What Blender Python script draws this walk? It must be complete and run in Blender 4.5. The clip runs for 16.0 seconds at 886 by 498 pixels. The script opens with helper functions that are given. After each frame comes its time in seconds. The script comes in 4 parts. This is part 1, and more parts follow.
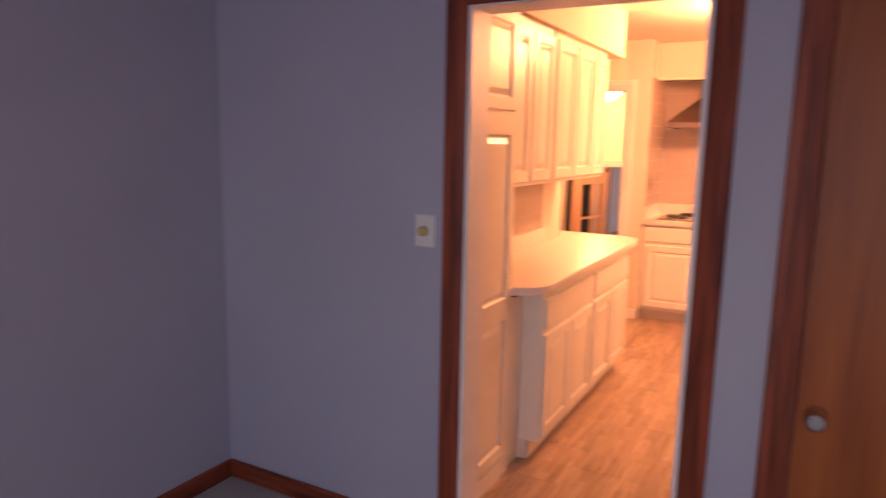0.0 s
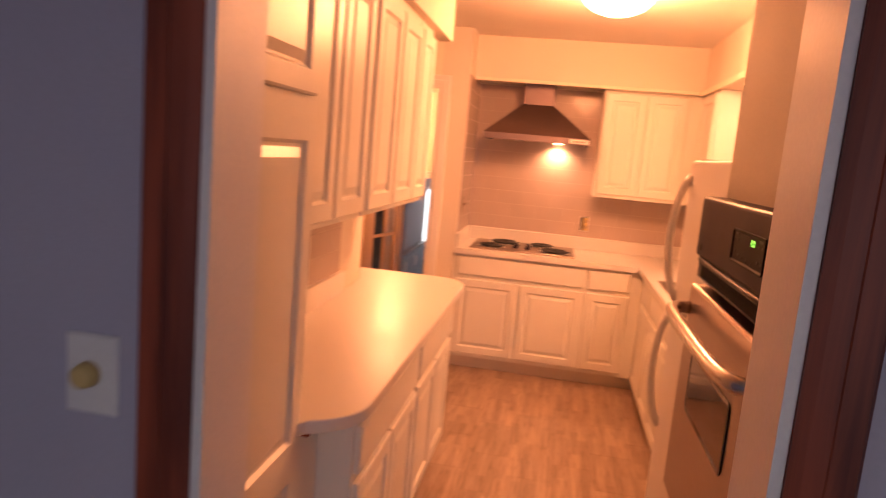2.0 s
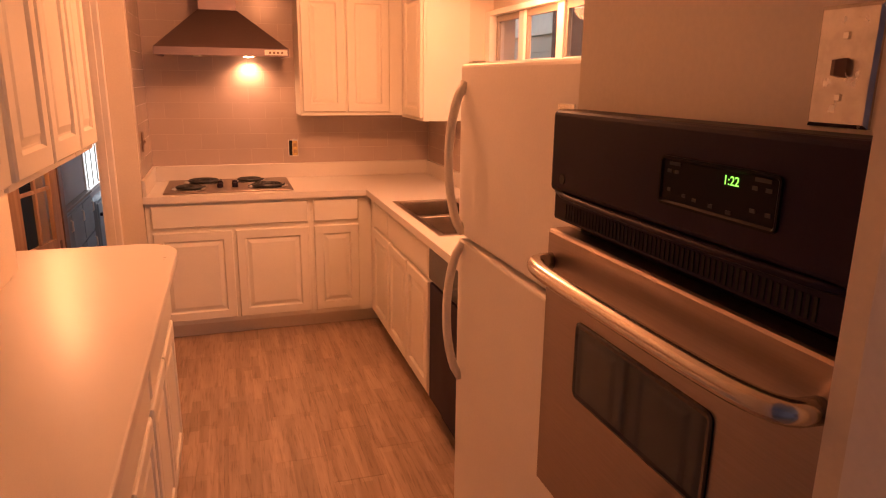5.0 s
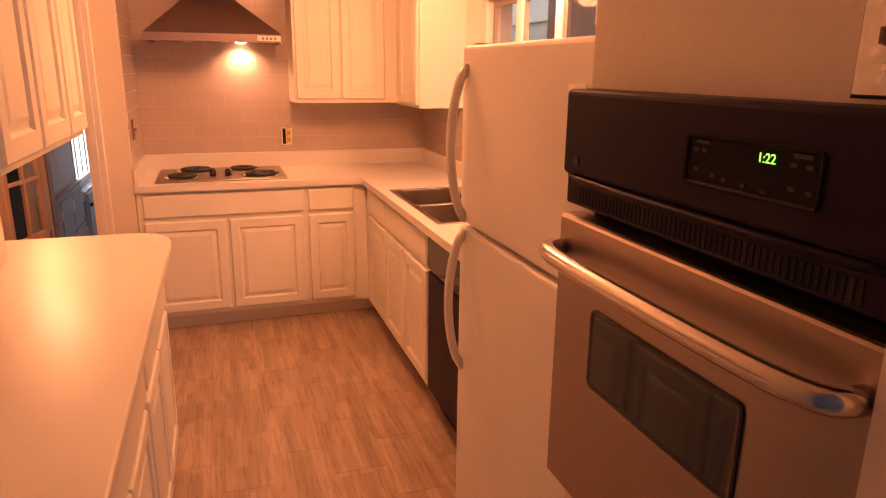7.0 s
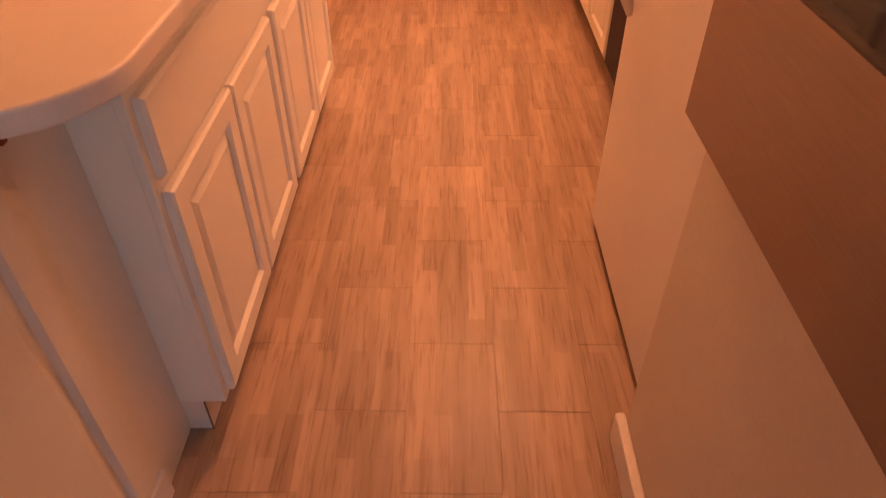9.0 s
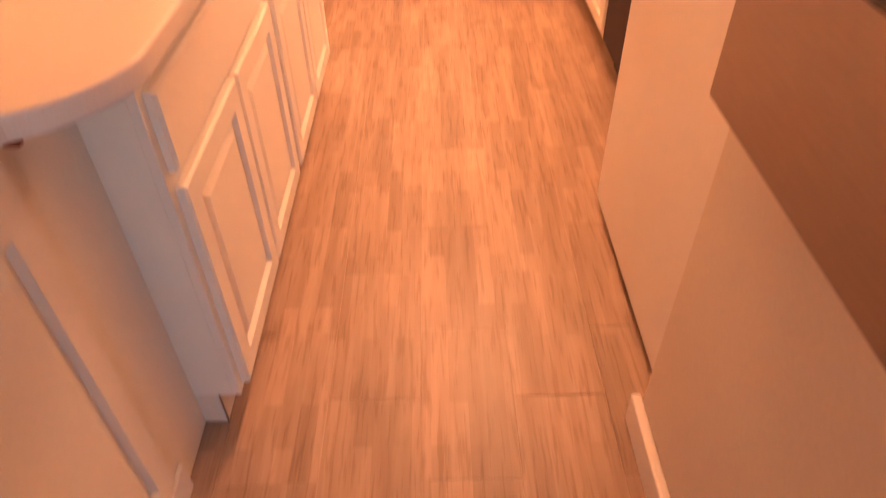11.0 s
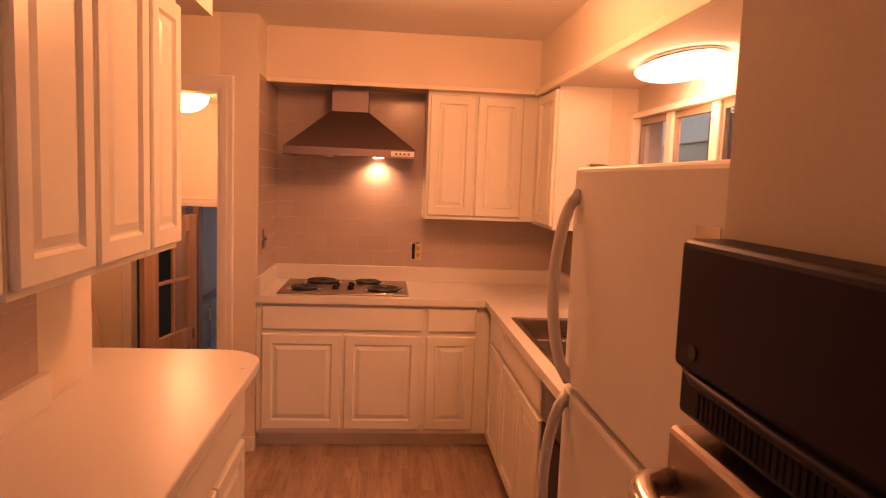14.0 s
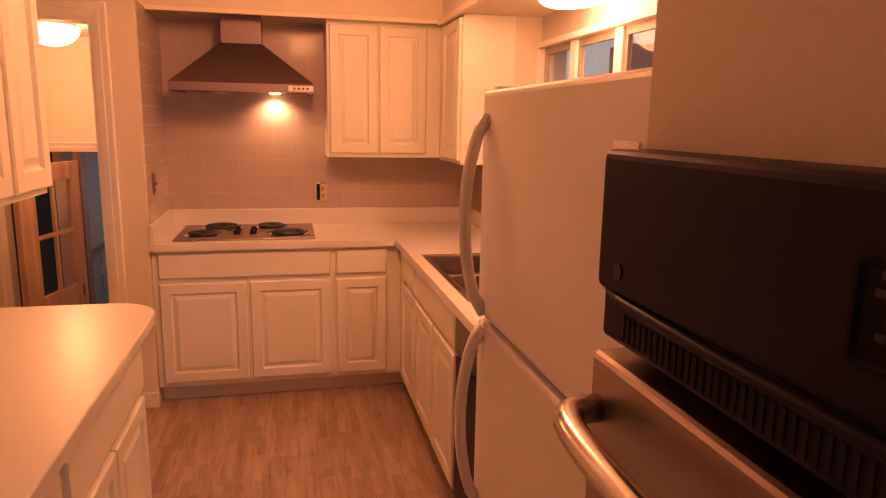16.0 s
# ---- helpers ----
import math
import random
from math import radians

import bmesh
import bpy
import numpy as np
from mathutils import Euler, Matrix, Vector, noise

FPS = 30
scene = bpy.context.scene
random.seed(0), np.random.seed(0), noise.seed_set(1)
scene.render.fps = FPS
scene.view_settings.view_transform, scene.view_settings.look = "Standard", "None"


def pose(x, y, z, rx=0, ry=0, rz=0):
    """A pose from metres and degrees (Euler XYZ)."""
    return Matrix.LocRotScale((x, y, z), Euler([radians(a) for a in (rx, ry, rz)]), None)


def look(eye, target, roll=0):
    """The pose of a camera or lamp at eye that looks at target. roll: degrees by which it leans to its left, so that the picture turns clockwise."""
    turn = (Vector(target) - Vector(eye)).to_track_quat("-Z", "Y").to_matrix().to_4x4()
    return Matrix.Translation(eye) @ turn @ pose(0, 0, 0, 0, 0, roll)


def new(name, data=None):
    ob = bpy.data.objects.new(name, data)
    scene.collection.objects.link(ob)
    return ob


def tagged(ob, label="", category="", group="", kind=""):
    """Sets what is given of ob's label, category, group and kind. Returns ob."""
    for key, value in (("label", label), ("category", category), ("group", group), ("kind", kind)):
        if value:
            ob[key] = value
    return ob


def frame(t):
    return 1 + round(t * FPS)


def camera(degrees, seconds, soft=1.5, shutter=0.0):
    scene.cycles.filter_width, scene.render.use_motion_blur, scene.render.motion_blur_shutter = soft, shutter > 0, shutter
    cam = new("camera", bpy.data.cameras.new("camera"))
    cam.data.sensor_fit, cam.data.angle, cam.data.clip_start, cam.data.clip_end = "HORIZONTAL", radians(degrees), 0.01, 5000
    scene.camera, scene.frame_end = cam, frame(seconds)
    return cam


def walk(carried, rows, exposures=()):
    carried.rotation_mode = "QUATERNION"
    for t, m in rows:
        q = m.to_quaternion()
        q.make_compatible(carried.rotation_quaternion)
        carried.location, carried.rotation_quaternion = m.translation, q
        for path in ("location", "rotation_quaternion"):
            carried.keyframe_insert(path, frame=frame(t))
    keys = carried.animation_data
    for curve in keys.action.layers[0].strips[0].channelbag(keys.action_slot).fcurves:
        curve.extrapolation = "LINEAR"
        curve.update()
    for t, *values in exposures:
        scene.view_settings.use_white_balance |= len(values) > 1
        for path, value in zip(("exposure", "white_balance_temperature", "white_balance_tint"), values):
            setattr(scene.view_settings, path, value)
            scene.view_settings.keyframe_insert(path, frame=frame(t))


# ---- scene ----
cam = camera(67.2, 16.0, soft=1.1, shutter=0.4)
PATH = [
    (0, (0.362, 0.215, 1.566), (-0.589, 1.945, 1.247), 1.1),
    (0.5, (0.187, 0.399, 1.554), (-1.016, 1.954, 1.187), 2.7),
    (1, (0.023, 0.711, 1.606), (-1.044, 2.36, 1.228), 3.0),
    (1.5, (-0.077, 1.129, 1.602), (-0.844, 2.943, 1.256), 4.5),
    (2, (-0.233, 1.476, 1.604), (-0.552, 3.429, 1.311), 5.1),
    (2.5, (-0.32, 1.784, 1.624), (-0.234, 3.763, 1.348), 3.6),
    (3, (-0.375, 2.001, 1.629), (-0.15, 3.967, 1.339), 1.6),
    (3.5, (-0.468, 2.079, 1.632), (0.029, 3.988, 1.305), 0.4),
    (4, (-0.455, 2.084, 1.622), (0.101, 3.968, 1.248), 1.6),
    (4.5, (-0.445, 2.068, 1.597), (0.089, 3.938, 1.128), 0.6),
    (5, (-0.438, 2.066, 1.6), (0.157, 3.911, 1.107), 0.7),
    (7.5, (-0.455, 2.159, 1.562), (0.16, 3.982, 1.018), 0.8),
    (8, (-0.333, 2.23, 1.437), (-0.112, 4.041, 0.617), 2.2),
    (8.5, (-0.227, 2.274, 1.336), (-0.248, 3.918, 0.198), -0.1),
    (10.8, (-0.265, 2.28, 1.263), (-0.254, 3.691, -0.154), -0.7),
    (11, (-0.277, 2.295, 1.304), (-0.265, 3.784, -0.032), -0.9),
    (11.5, (-0.245, 2.318, 1.367), (-0.297, 3.981, 0.257), 2.1),
    (12, (-0.147, 2.336, 1.43), (-0.41, 4.102, 0.529), 3.4),
    (12.5, (-0.113, 2.359, 1.542), (-0.197, 4.256, 0.915), 4.0),
    (13, (-0.123, 2.378, 1.605), (-0.094, 4.346, 1.254), 3.0),
    (13.5, (-0.139, 2.404, 1.613), (-0.052, 4.39, 1.4), 2.7),
    (14, (-0.216, 2.438, 1.604), (-0.039, 4.419, 1.398), 2.2),
    (14.5, (-0.31, 2.431, 1.579), (0.025, 4.376, 1.258), 2.0),
    (15, (-0.32, 2.439, 1.585), (0.033, 4.377, 1.241), 0.4),
    (15.5, (-0.27, 2.456, 1.568), (0.224, 4.362, 1.217), 1.1),
    (16, (-0.202, 2.514, 1.575), (0.244, 4.428, 1.202), 1.0),
]
EXPOSURES = [(0, 1.4, 6500, 10), (0.6, 1.65, 6500, 10), (1.0, 1.7, 6500, 10), (1.5, 1.25, 6500, 10), (2, 0.75, 6500, 10), (3, 0.05, 6500, 10), (4, 0.0, 6500, 10), (5, 0.24, 6500, 10), (7.5, 0.5, 6500, 10), (8.5, 0.65, 6500, 10), (10.8, 1.55, 5900, 0), (11.5, 1.5, 5800, 0), (12, 0.9, 6200, 7), (13, 0.38, 6500, 10), (14, -0.14, 6500, 10), (15, -0.2, 6500, 10), (15.5, -0.15, 6500, 10), (16, -0.05, 6500, 10)]
walk(cam, [(t, look(eye, target, roll)) for t, eye, target, roll in PATH], EXPOSURES)

# ---- light ----
world = bpy.data.worlds.new("sky")
scene.world = world
world.use_nodes = True
wt = world.node_tree
sky = wt.nodes.new("ShaderNodeTexSky")
sky.sky_type, sky.sun_disc, sky.sun_elevation, sky.sun_rotation = "NISHITA", False, radians(25), radians(200)
wt.links.new(sky.outputs[0], wt.nodes["Background"].inputs[0])
wt.nodes["Background"].inputs[1].default_value = 0.11
sun = new("sun", bpy.data.lights.new("sun", "SUN"))
sun.data.energy, sun.data.angle, sun.data.color = 0.6, radians(12), (1, 0.93, 0.85)
sun.matrix_world = look((0, 0, 8), (2.4, 4.2, 5.6))

WARM = (1.0, 0.337, 0.128)


def point_lamp(name, at, watts, radius, color=WARM):
    ob = new(name, bpy.data.lights.new(name, "POINT"))
    ob.data.energy, ob.data.shadow_soft_size, ob.data.color = watts, radius, color
    ob.location = at
    return ob


def area_lamp(name, at, target, watts, w, h, color):
    ob = new(name, bpy.data.lights.new(name, "AREA"))
    ob.data.shape, ob.data.size, ob.data.size_y = "RECTANGLE", w, h
    ob.data.energy, ob.data.color = watts, color
    ob.matrix_world = look(at, target)
    return ob


point_lamp("kitchen_lamp_light", (-0.05, 4.95, 2.27), 51, 0.12)
point_lamp("sink_lamp_light", (0.985, 5.16, 1.98), 9.5, 0.1)
point_lamp("hall_lamp_light", (-1.68, 7.5, 1.93), 22, 0.1)
hs = new("hood_spot_light", bpy.data.lights.new("hood_spot_light", "SPOT"))
hs.data.energy, hs.data.spot_size, hs.data.spot_blend, hs.data.color, hs.data.shadow_soft_size = 11.5, radians(155), 0.9, (1.0, 0.42, 0.2), 0.02
hs.matrix_world = look((-0.27, 6.835, 1.708), (-0.27, 6.845, 1.0))
area_lamp("bedroom_daylight", (0.6, -2.35, 1.3), (-0.4, 2.3, 0.0), 15.5, 1.6, 1.2, (0.77, 0.74, 0.97))
area_lamp("lower_room_daylight", (-1.93, 10.9, 0.7), (-1.0, 10.4, 0.4), 11, 1.4, 0.7, (0.95, 0.93, 1.0))

# ---- materials ----
def mat(name, base, rough=0.5, metal=0.0, var=0.06, scale=6.0, fine=0.03, fscale=120.0, bump=0.0, bscale=200.0, stretch=(1, 1, 1), coat=0.0, random_piece=0.0):
    """A surface with blotches, fine grain and relief at metre scale."""
    m = bpy.data.materials.new(name)
    m.use_nodes = True
    nt = m.node_tree
    N, L = nt.nodes, nt.links
    b = N["Principled BSDF"]
    b.inputs["Roughness"].default_value, b.inputs["Metallic"].default_value, b.inputs["Coat Weight"].default_value = rough, metal, coat
    b.inputs["Coat Roughness"].default_value = 0.15
    geo = N.new("ShaderNodeNewGeometry")
    mp = N.new("ShaderNodeMapping")
    mp.inputs["Scale"].default_value = stretch
    L.new(geo.outputs["Position"], mp.inputs["Vector"])
    def noise_tex(sc, det):
        n = N.new("ShaderNodeTexNoise")
        n.inputs["Scale"].default_value, n.inputs["Detail"].default_value = sc, det
        L.new(mp.outputs[0], n.inputs["Vector"])
        return n
    n1, n2 = noise_tex(scale, 4), noise_tex(fscale, 3)
    def ramp(src, amount):
        r = N.new("ShaderNodeMapRange")
        r.inputs["From Min"].default_value, r.inputs["From Max"].default_value = 0.25, 0.75
        r.inputs["To Min"].default_value, r.inputs["To Max"].default_value = 1 - amount, 1 + amount
        L.new(src, r.inputs["Value"])
        return r.outputs[0]
    def times(a, c):
        x = N.new("ShaderNodeMath")
        x.operation = "MULTIPLY"
        L.new(a, x.inputs[0])
        L.new(c, x.inputs[1])
        return x.outputs[0]
    f = times(ramp(n1.outputs["Fac"], var), ramp(n2.outputs["Fac"], fine))
    if random_piece:
        oi = N.new("ShaderNodeObjectInfo")
        r = N.new("ShaderNodeMapRange")
        r.inputs["To Min"].default_value, r.inputs["To Max"].default_value = 1 - random_piece, 1 + random_piece
        L.new(oi.outputs["Random"], r.inputs["Value"])
        f = times(f, r.outputs[0])
    v = N.new("ShaderNodeVectorMath")
    v.operation = "SCALE"
    v.inputs[0].default_value = base
    L.new(f, v.inputs["Scale"])
    L.new(v.outputs[0], b.inputs["Base Color"])
    rr = N.new("ShaderNodeMapRange")
    rr.inputs["To Min"].default_value, rr.inputs["To Max"].default_value = max(0.02, rough * 0.8), min(1, rough * 1.25)
    L.new(n1.outputs["Fac"], rr.inputs["Value"])
    L.new(rr.outputs[0], b.inputs["Roughness"])
    if bump:
        n3 = noise_tex(bscale, 3)
        bp = N.new("ShaderNodeBump")
        bp.inputs["Strength"].default_value, bp.inputs["Distance"].default_value = bump, 0.002
        L.new(n3.outputs["Fac"], bp.inputs["Height"])
        L.new(bp.outputs[0], b.inputs["Normal"])
    return m


def glow(name, color, strength):
    m = bpy.data.materials.new(name)
    m.use_nodes = True
    b = m.node_tree.nodes["Principled BSDF"]
    b.inputs["Base Color"].default_value = (0.9, 0.9, 0.88, 1)
    b.inputs["Emission Color"].default_value, b.inputs["Emission Strength"].default_value = (*color, 1), strength
    return m


def glass_mat(name, tint=(1, 1, 1), rough=0.02):
    m = bpy.data.materials.new(name)
    m.use_nodes = True
    b = m.node_tree.nodes["Principled BSDF"]
    b.inputs["Base Color"].default_value, b.inputs["Roughness"].default_value = (*tint, 1), rough
    b.inputs["Transmission Weight"].default_value, b.inputs["IOR"].default_value = 1.0, 1.16
    return m


def wood(name, dark, light, scale, stretch, rough, coat=0.0, random_piece=0.0):
    """Grain drawn out along one axis."""
    m = mat(name, (1, 1, 1), rough, var=0.12, scale=2.5, fine=0.05, fscale=60, stretch=stretch, coat=coat, bump=0.08, bscale=scale * 4, random_piece=random_piece)
    nt = m.node_tree
    N, L = nt.nodes, nt.links
    mp = next(n for n in N if n.type == "MAPPING")
    n = N.new("ShaderNodeTexNoise")
    n.inputs["Scale"].default_value, n.inputs["Detail"].default_value, n.inputs["Distortion"].default_value = scale, 6, 0.6
    if random_piece:
        oi = N.new("ShaderNodeObjectInfo")
        n.noise_dimensions = "4D"
        k = N.new("ShaderNodeMath")
        k.operation, k.inputs[1].default_value = "MULTIPLY", 40
        L.new(oi.outputs["Random"], k.inputs[0])
        L.new(k.outputs[0], n.inputs["W"])
    L.new(mp.outputs[0], n.inputs["Vector"])
    r = N.new("ShaderNodeValToRGB")
    r.color_ramp.elements[0].position, r.color_ramp.elements[0].color = 0.32, (*dark, 1)
    r.color_ramp.elements[1].position, r.color_ramp.elements[1].color = 0.66, (*light, 1)
    L.new(n.outputs["Fac"], r.inputs["Fac"])
    v = next(x for x in N if x.type == "VECT_MATH")
    L.new(r.outputs["Color"], v.inputs[0])
    return m


M_BLUE = mat("blue_grey_wall_paint", (0.44, 0.42, 0.49), 0.75, var=0.05, scale=1.5, bump=0.25, bscale=260)
M_CREAM = mat("cream_wall_paint", (0.72, 0.64, 0.53), 0.7, var=0.05, scale=1.6, bump=0.05, bscale=240)
M_TAN = mat("tan_wall_paint", (0.82, 0.74, 0.60), 0.7, var=0.04, scale=1.6, bump=0.2, bscale=240)
M_CEIL = mat("ceiling_paint", (0.76, 0.72, 0.66), 0.85, var=0.04, scale=2, bump=0.4, bscale=150)
M_CAB = mat("white_cabinet_paint", (0.78, 0.745, 0.655), 0.33, var=0.03, scale=3, fine=0.015, bump=0.05, bscale=90)
M_LAM = mat("off_white_laminate", (0.72, 0.67, 0.61), 0.30, var=0.02, scale=4, fine=0.06, fscale=420)
M_WHITE = mat("white_trim_paint", (0.80, 0.76, 0.71), 0.4, var=0.04, scale=4)
M_RED = wood("mahogany_stain", (0.10, 0.018, 0.009), (0.30, 0.06, 0.025), 30, (1, 1, 0.06), 0.45)
M_RED_H = wood("mahogany_stain_level", (0.10, 0.018, 0.009), (0.30, 0.06, 0.025), 30, (0.06, 0.06, 1), 0.45)
for m_ in (M_RED, M_RED_H):
    m_.node_tree.nodes["Principled BSDF"].inputs["Specular IOR Level"].default_value = 0.3
M_DOOR = wood("birch_door_veneer", (0.24, 0.052, 0.010), (0.40, 0.105, 0.022), 14, (1, 1, 0.05), 0.45, coat=0.0)
M_DOOR.node_tree.nodes["Principled BSDF"].inputs["Specular IOR Level"].default_value = 0.3
M_PINE = wood("pine_varnish", (0.42, 0.27, 0.17), (0.60, 0.42, 0.28), 16, (1, 1, 0.05), 0.4)
M_CARPET = mat("grey_carpet", (0.42, 0.40, 0.38), 0.95, var=0.1, scale=8, fine=0.25, fscale=500, bump=1.0, bscale=600)
M_FLOOR = wood("wood_look_vinyl_tile", (0.305, 0.212, 0.152), (0.425, 0.31, 0.23), 9, (3.0, 0.2, 1), 0.42, random_piece=0.075)
nt_ = M_FLOOR.node_tree
geo_, vm_ = (next(n for n in nt_.nodes if n.type == k) for k in ("NEW_GEOMETRY", "VECT_MATH"))
turn_ = nt_.nodes.new("ShaderNodeMapping")
turn_.inputs["Rotation"].default_value = (0, 0, radians(90))
nt_.links.new(geo_.outputs["Position"], turn_.inputs["Vector"])
strip_ = nt_.nodes.new("ShaderNodeTexBrick")  # printed strips of unlike tone
strip_.offset, strip_.offset_frequency = 0.37, 2
for k_, v_ in (("Scale", 1.0), ("Mortar Size", 0.0), ("Brick Width", 0.31), ("Row Height", 0.0433), ("Color1", (0.84, 0.83, 0.82, 1)), ("Color2", (1.11, 1.11, 1.11, 1))):
    strip_.inputs[k_].default_value = v_
nt_.links.new(turn_.outputs[0], strip_.inputs["Vector"])
speck_ = nt_.nodes.new("ShaderNodeTexNoise")
speck_.inputs["Scale"].default_value, speck_.inputs["Detail"].default_value = 30, 5
nt_.links.new(next(n for n in nt_.nodes if n.type == "MAPPING").outputs[0], speck_.inputs["Vector"])
dark_ = nt_.nodes.new("ShaderNodeValToRGB")
dark_.color_ramp.elements[0].position, dark_.color_ramp.elements[0].color = 0.36, (0.78, 0.75, 0.72, 1)
dark_.color_ramp.elements[1].position, dark_.color_ramp.elements[1].color = 0.47, (1, 1, 1, 1)
nt_.links.new(speck_.outputs["Fac"], dark_.inputs["Fac"])
src_ = vm_.inputs[0].links[0].from_socket
for tex_ in (strip_, dark_):
    mul_ = nt_.nodes.new("ShaderNodeVectorMath")
    mul_.operation = "MULTIPLY"
    nt_.links.new(src_, mul_.inputs[0])
    nt_.links.new(tex_.outputs["Color"], mul_.inputs[1])
    src_ = mul_.outputs[0]
nt_.links.new(src_, vm_.inputs[0])
M_GROUT = mat("pale_floor_joint", (0.48, 0.35, 0.25), 0.8)
M_TILE = mat("glazed_wall_tile", (0.50, 0.405, 0.355), 0.17, var=0.03, scale=5, random_piece=0.03, bump=0.05, bscale=14)
M_TILE.node_tree.nodes["Principled BSDF"].inputs["Specular IOR Level"].default_value = 0.16
M_TGROUT = mat("wall_tile_joint", (0.64, 0.55, 0.49), 0.3)
M_STEEL = mat("brushed_steel", (0.335, 0.265, 0.23), 0.38, metal=1.0, var=0.05, fine=0.06, fscale=300, stretch=(1, 0.04, 1))
M_HOODSTEEL = mat("hood_steel", (0.24, 0.185, 0.185), 0.5, metal=1.0, var=0.05, fine=0.05, fscale=300, stretch=(0.04, 1, 1))
M_POLISH = mat("polished_steel", (0.56, 0.50, 0.45), 0.2, metal=1.0, var=0.04)
M_CHROME = mat("chrome", (0.7, 0.69, 0.68), 0.12, metal=1.0, var=0.02)
M_BLACK = mat("black_enamel", (0.021, 0.013, 0.026), 0.38, var=0.1)
M_BLACK.node_tree.nodes["Principled BSDF"].inputs["Specular IOR Level"].default_value = 0.08
M_BLACKG = mat("black_glass", (0.011, 0.008, 0.011), 0.05, var=0.1)
M_BLACKG.node_tree.nodes["Principled BSDF"].inputs["Specular IOR Level"].default_value = 0.5
M_DISPLAY = mat("matte_display_glass", (0.010, 0.008, 0.010), 0.4, var=0.1)
M_DISPLAY.node_tree.nodes["Principled BSDF"].inputs["Specular IOR Level"].default_value = 0.06
M_DARK = mat("dark_void", (0.01, 0.009, 0.008), 0.9)
M_COIL = mat("black_coil", (0.02, 0.018, 0.018), 0.5, var=0.2, scale=40)
M_FRIDGE = mat("white_pebbled_enamel", (0.80, 0.76, 0.71), 0.35, var=0.02, fine=0.02, bump=0.25, bscale=420)
M_SWPLATE = mat("polished_switch_plate", (0.55, 0.52, 0.50), 0.25, metal=1.0, var=0.15, scale=60)
M_PLATE = mat("white_plastic", (0.76, 0.73, 0.68), 0.35)
M_MARK = mat("dim_grey_print", (0.021, 0.018, 0.021), 0.6)
M_IVORY = mat("yellowed_plastic", (0.62, 0.45, 0.17), 0.35)
M_TANPL = mat("tan_plastic", (0.36, 0.24, 0.14), 0.4)
M_BRONZE = mat("brown_plastic", (0.19, 0.115, 0.08), 0.4)
M_LAMP = glow("lit_lamp_glass", (1.0, 0.55, 0.36), 6.0)
M_SPOTGLASS = glow("lit_hood_lens", (1.0, 0.5, 0.25), 12.0)
M_GREEN = glow("green_digits", (0.25, 1.0, 0.08), 1.6)
M_GLASS = glass_mat("window_glass")
M_DAY = glow("overcast_daylight", (0.85, 0.93, 1.0), 2.5)
M_SLAT = glow("daylight_glow_slat", (0.9, 0.95, 1.0), 1.6)
M_GREYCAB = mat("blue_grey_cabinet_paint", (0.30, 0.34, 0.38), 0.6, var=0.12, scale=5)
M_SKYBLUE = mat("pale_blue_wall", (0.54, 0.50, 0.51), 0.8, var=0.06, scale=2)
M_SASH = mat("weathered_sash", (0.34, 0.30, 0.26), 0.5, var=0.1, scale=12)
M_SIDING = mat("grey_siding", (0.62, 0.56, 0.46), 0.7, var=0.08, scale=3)
M_EAVE = mat("white_eave", (0.84, 0.80, 0.70), 0.7)
M_GRASS = mat("ground_grass", (0.07, 0.10, 0.04), 0.95, var=0.3, scale=2, fine=0.3, fscale=60)
M_BRICK = mat("dark_brick", (0.22, 0.12, 0.09), 0.85, var=0.2, scale=9)

# ---- builders ----
OFF = {}


def thing(name, at, label="", category="", group="", kind=""):
    ob = new(name)
    ob.location = at
    ob.empty_display_size = 0.1
    OFF[ob.name] = Vector(at)
    return tagged(ob, label, category, group, kind)


def part(name, bm, material, parent, label=""):
    """One mesh, given in world metres, under a thing or a part."""
    off = OFF[parent.name]
    bm.normal_update()
    bmesh.ops.translate(bm, verts=bm.verts, vec=-off)
    me = bpy.data.meshes.new(name)
    bm.to_mesh(me)
    bm.free()
    me.materials.append(material)
    ob = new(name, me)
    ob.parent = parent
    OFF[ob.name] = off
    return tagged(ob, label)


def single(name, bm, material, label="", category="", kind="", group=""):
    """A thing or a piece of the setting that is one mesh."""
    me = bpy.data.meshes.new(name)
    bm.to_mesh(me)
    bm.free()
    me.materials.append(material)
    ob = new(name, me)
    OFF[ob.name] = Vector((0, 0, 0))
    return tagged(ob, label, category, group, kind)


def box(lo, hi, bevel=0.0, seg=2, into=None):
    bm = into or bmesh.new()
    c = [(a + b) / 2 for a, b in zip(lo, hi)]
    d = [abs(b - a) for a, b in zip(lo, hi)]
    g = bmesh.ops.create_cube(bm, size=1, matrix=Matrix.LocRotScale(c, None, d))
    if bevel:
        edges = list({e for v in g["verts"] for e in v.link_edges})
        bmesh.ops.bevel(bm, geom=edges, offset=bevel, segments=seg, affect="EDGES", profile=0.5)
    return bm


def boxes(*pairs, bevel=0.0):
    bm = bmesh.new()
    for lo, hi in pairs:
        box(lo, hi, bevel, into=bm)
    return bm


FACE = {  # where u, v (up) and w (outward) point
    "y-": lambda p: (lambda u, v, w: (u, p - w, v)),
    "y+": lambda p: (lambda u, v, w: (u, p + w, v)),
    "x-": lambda p: (lambda u, v, w: (p - w, u, v)),
    "x+": lambda p: (lambda u, v, w: (p + w, u, v)),
}


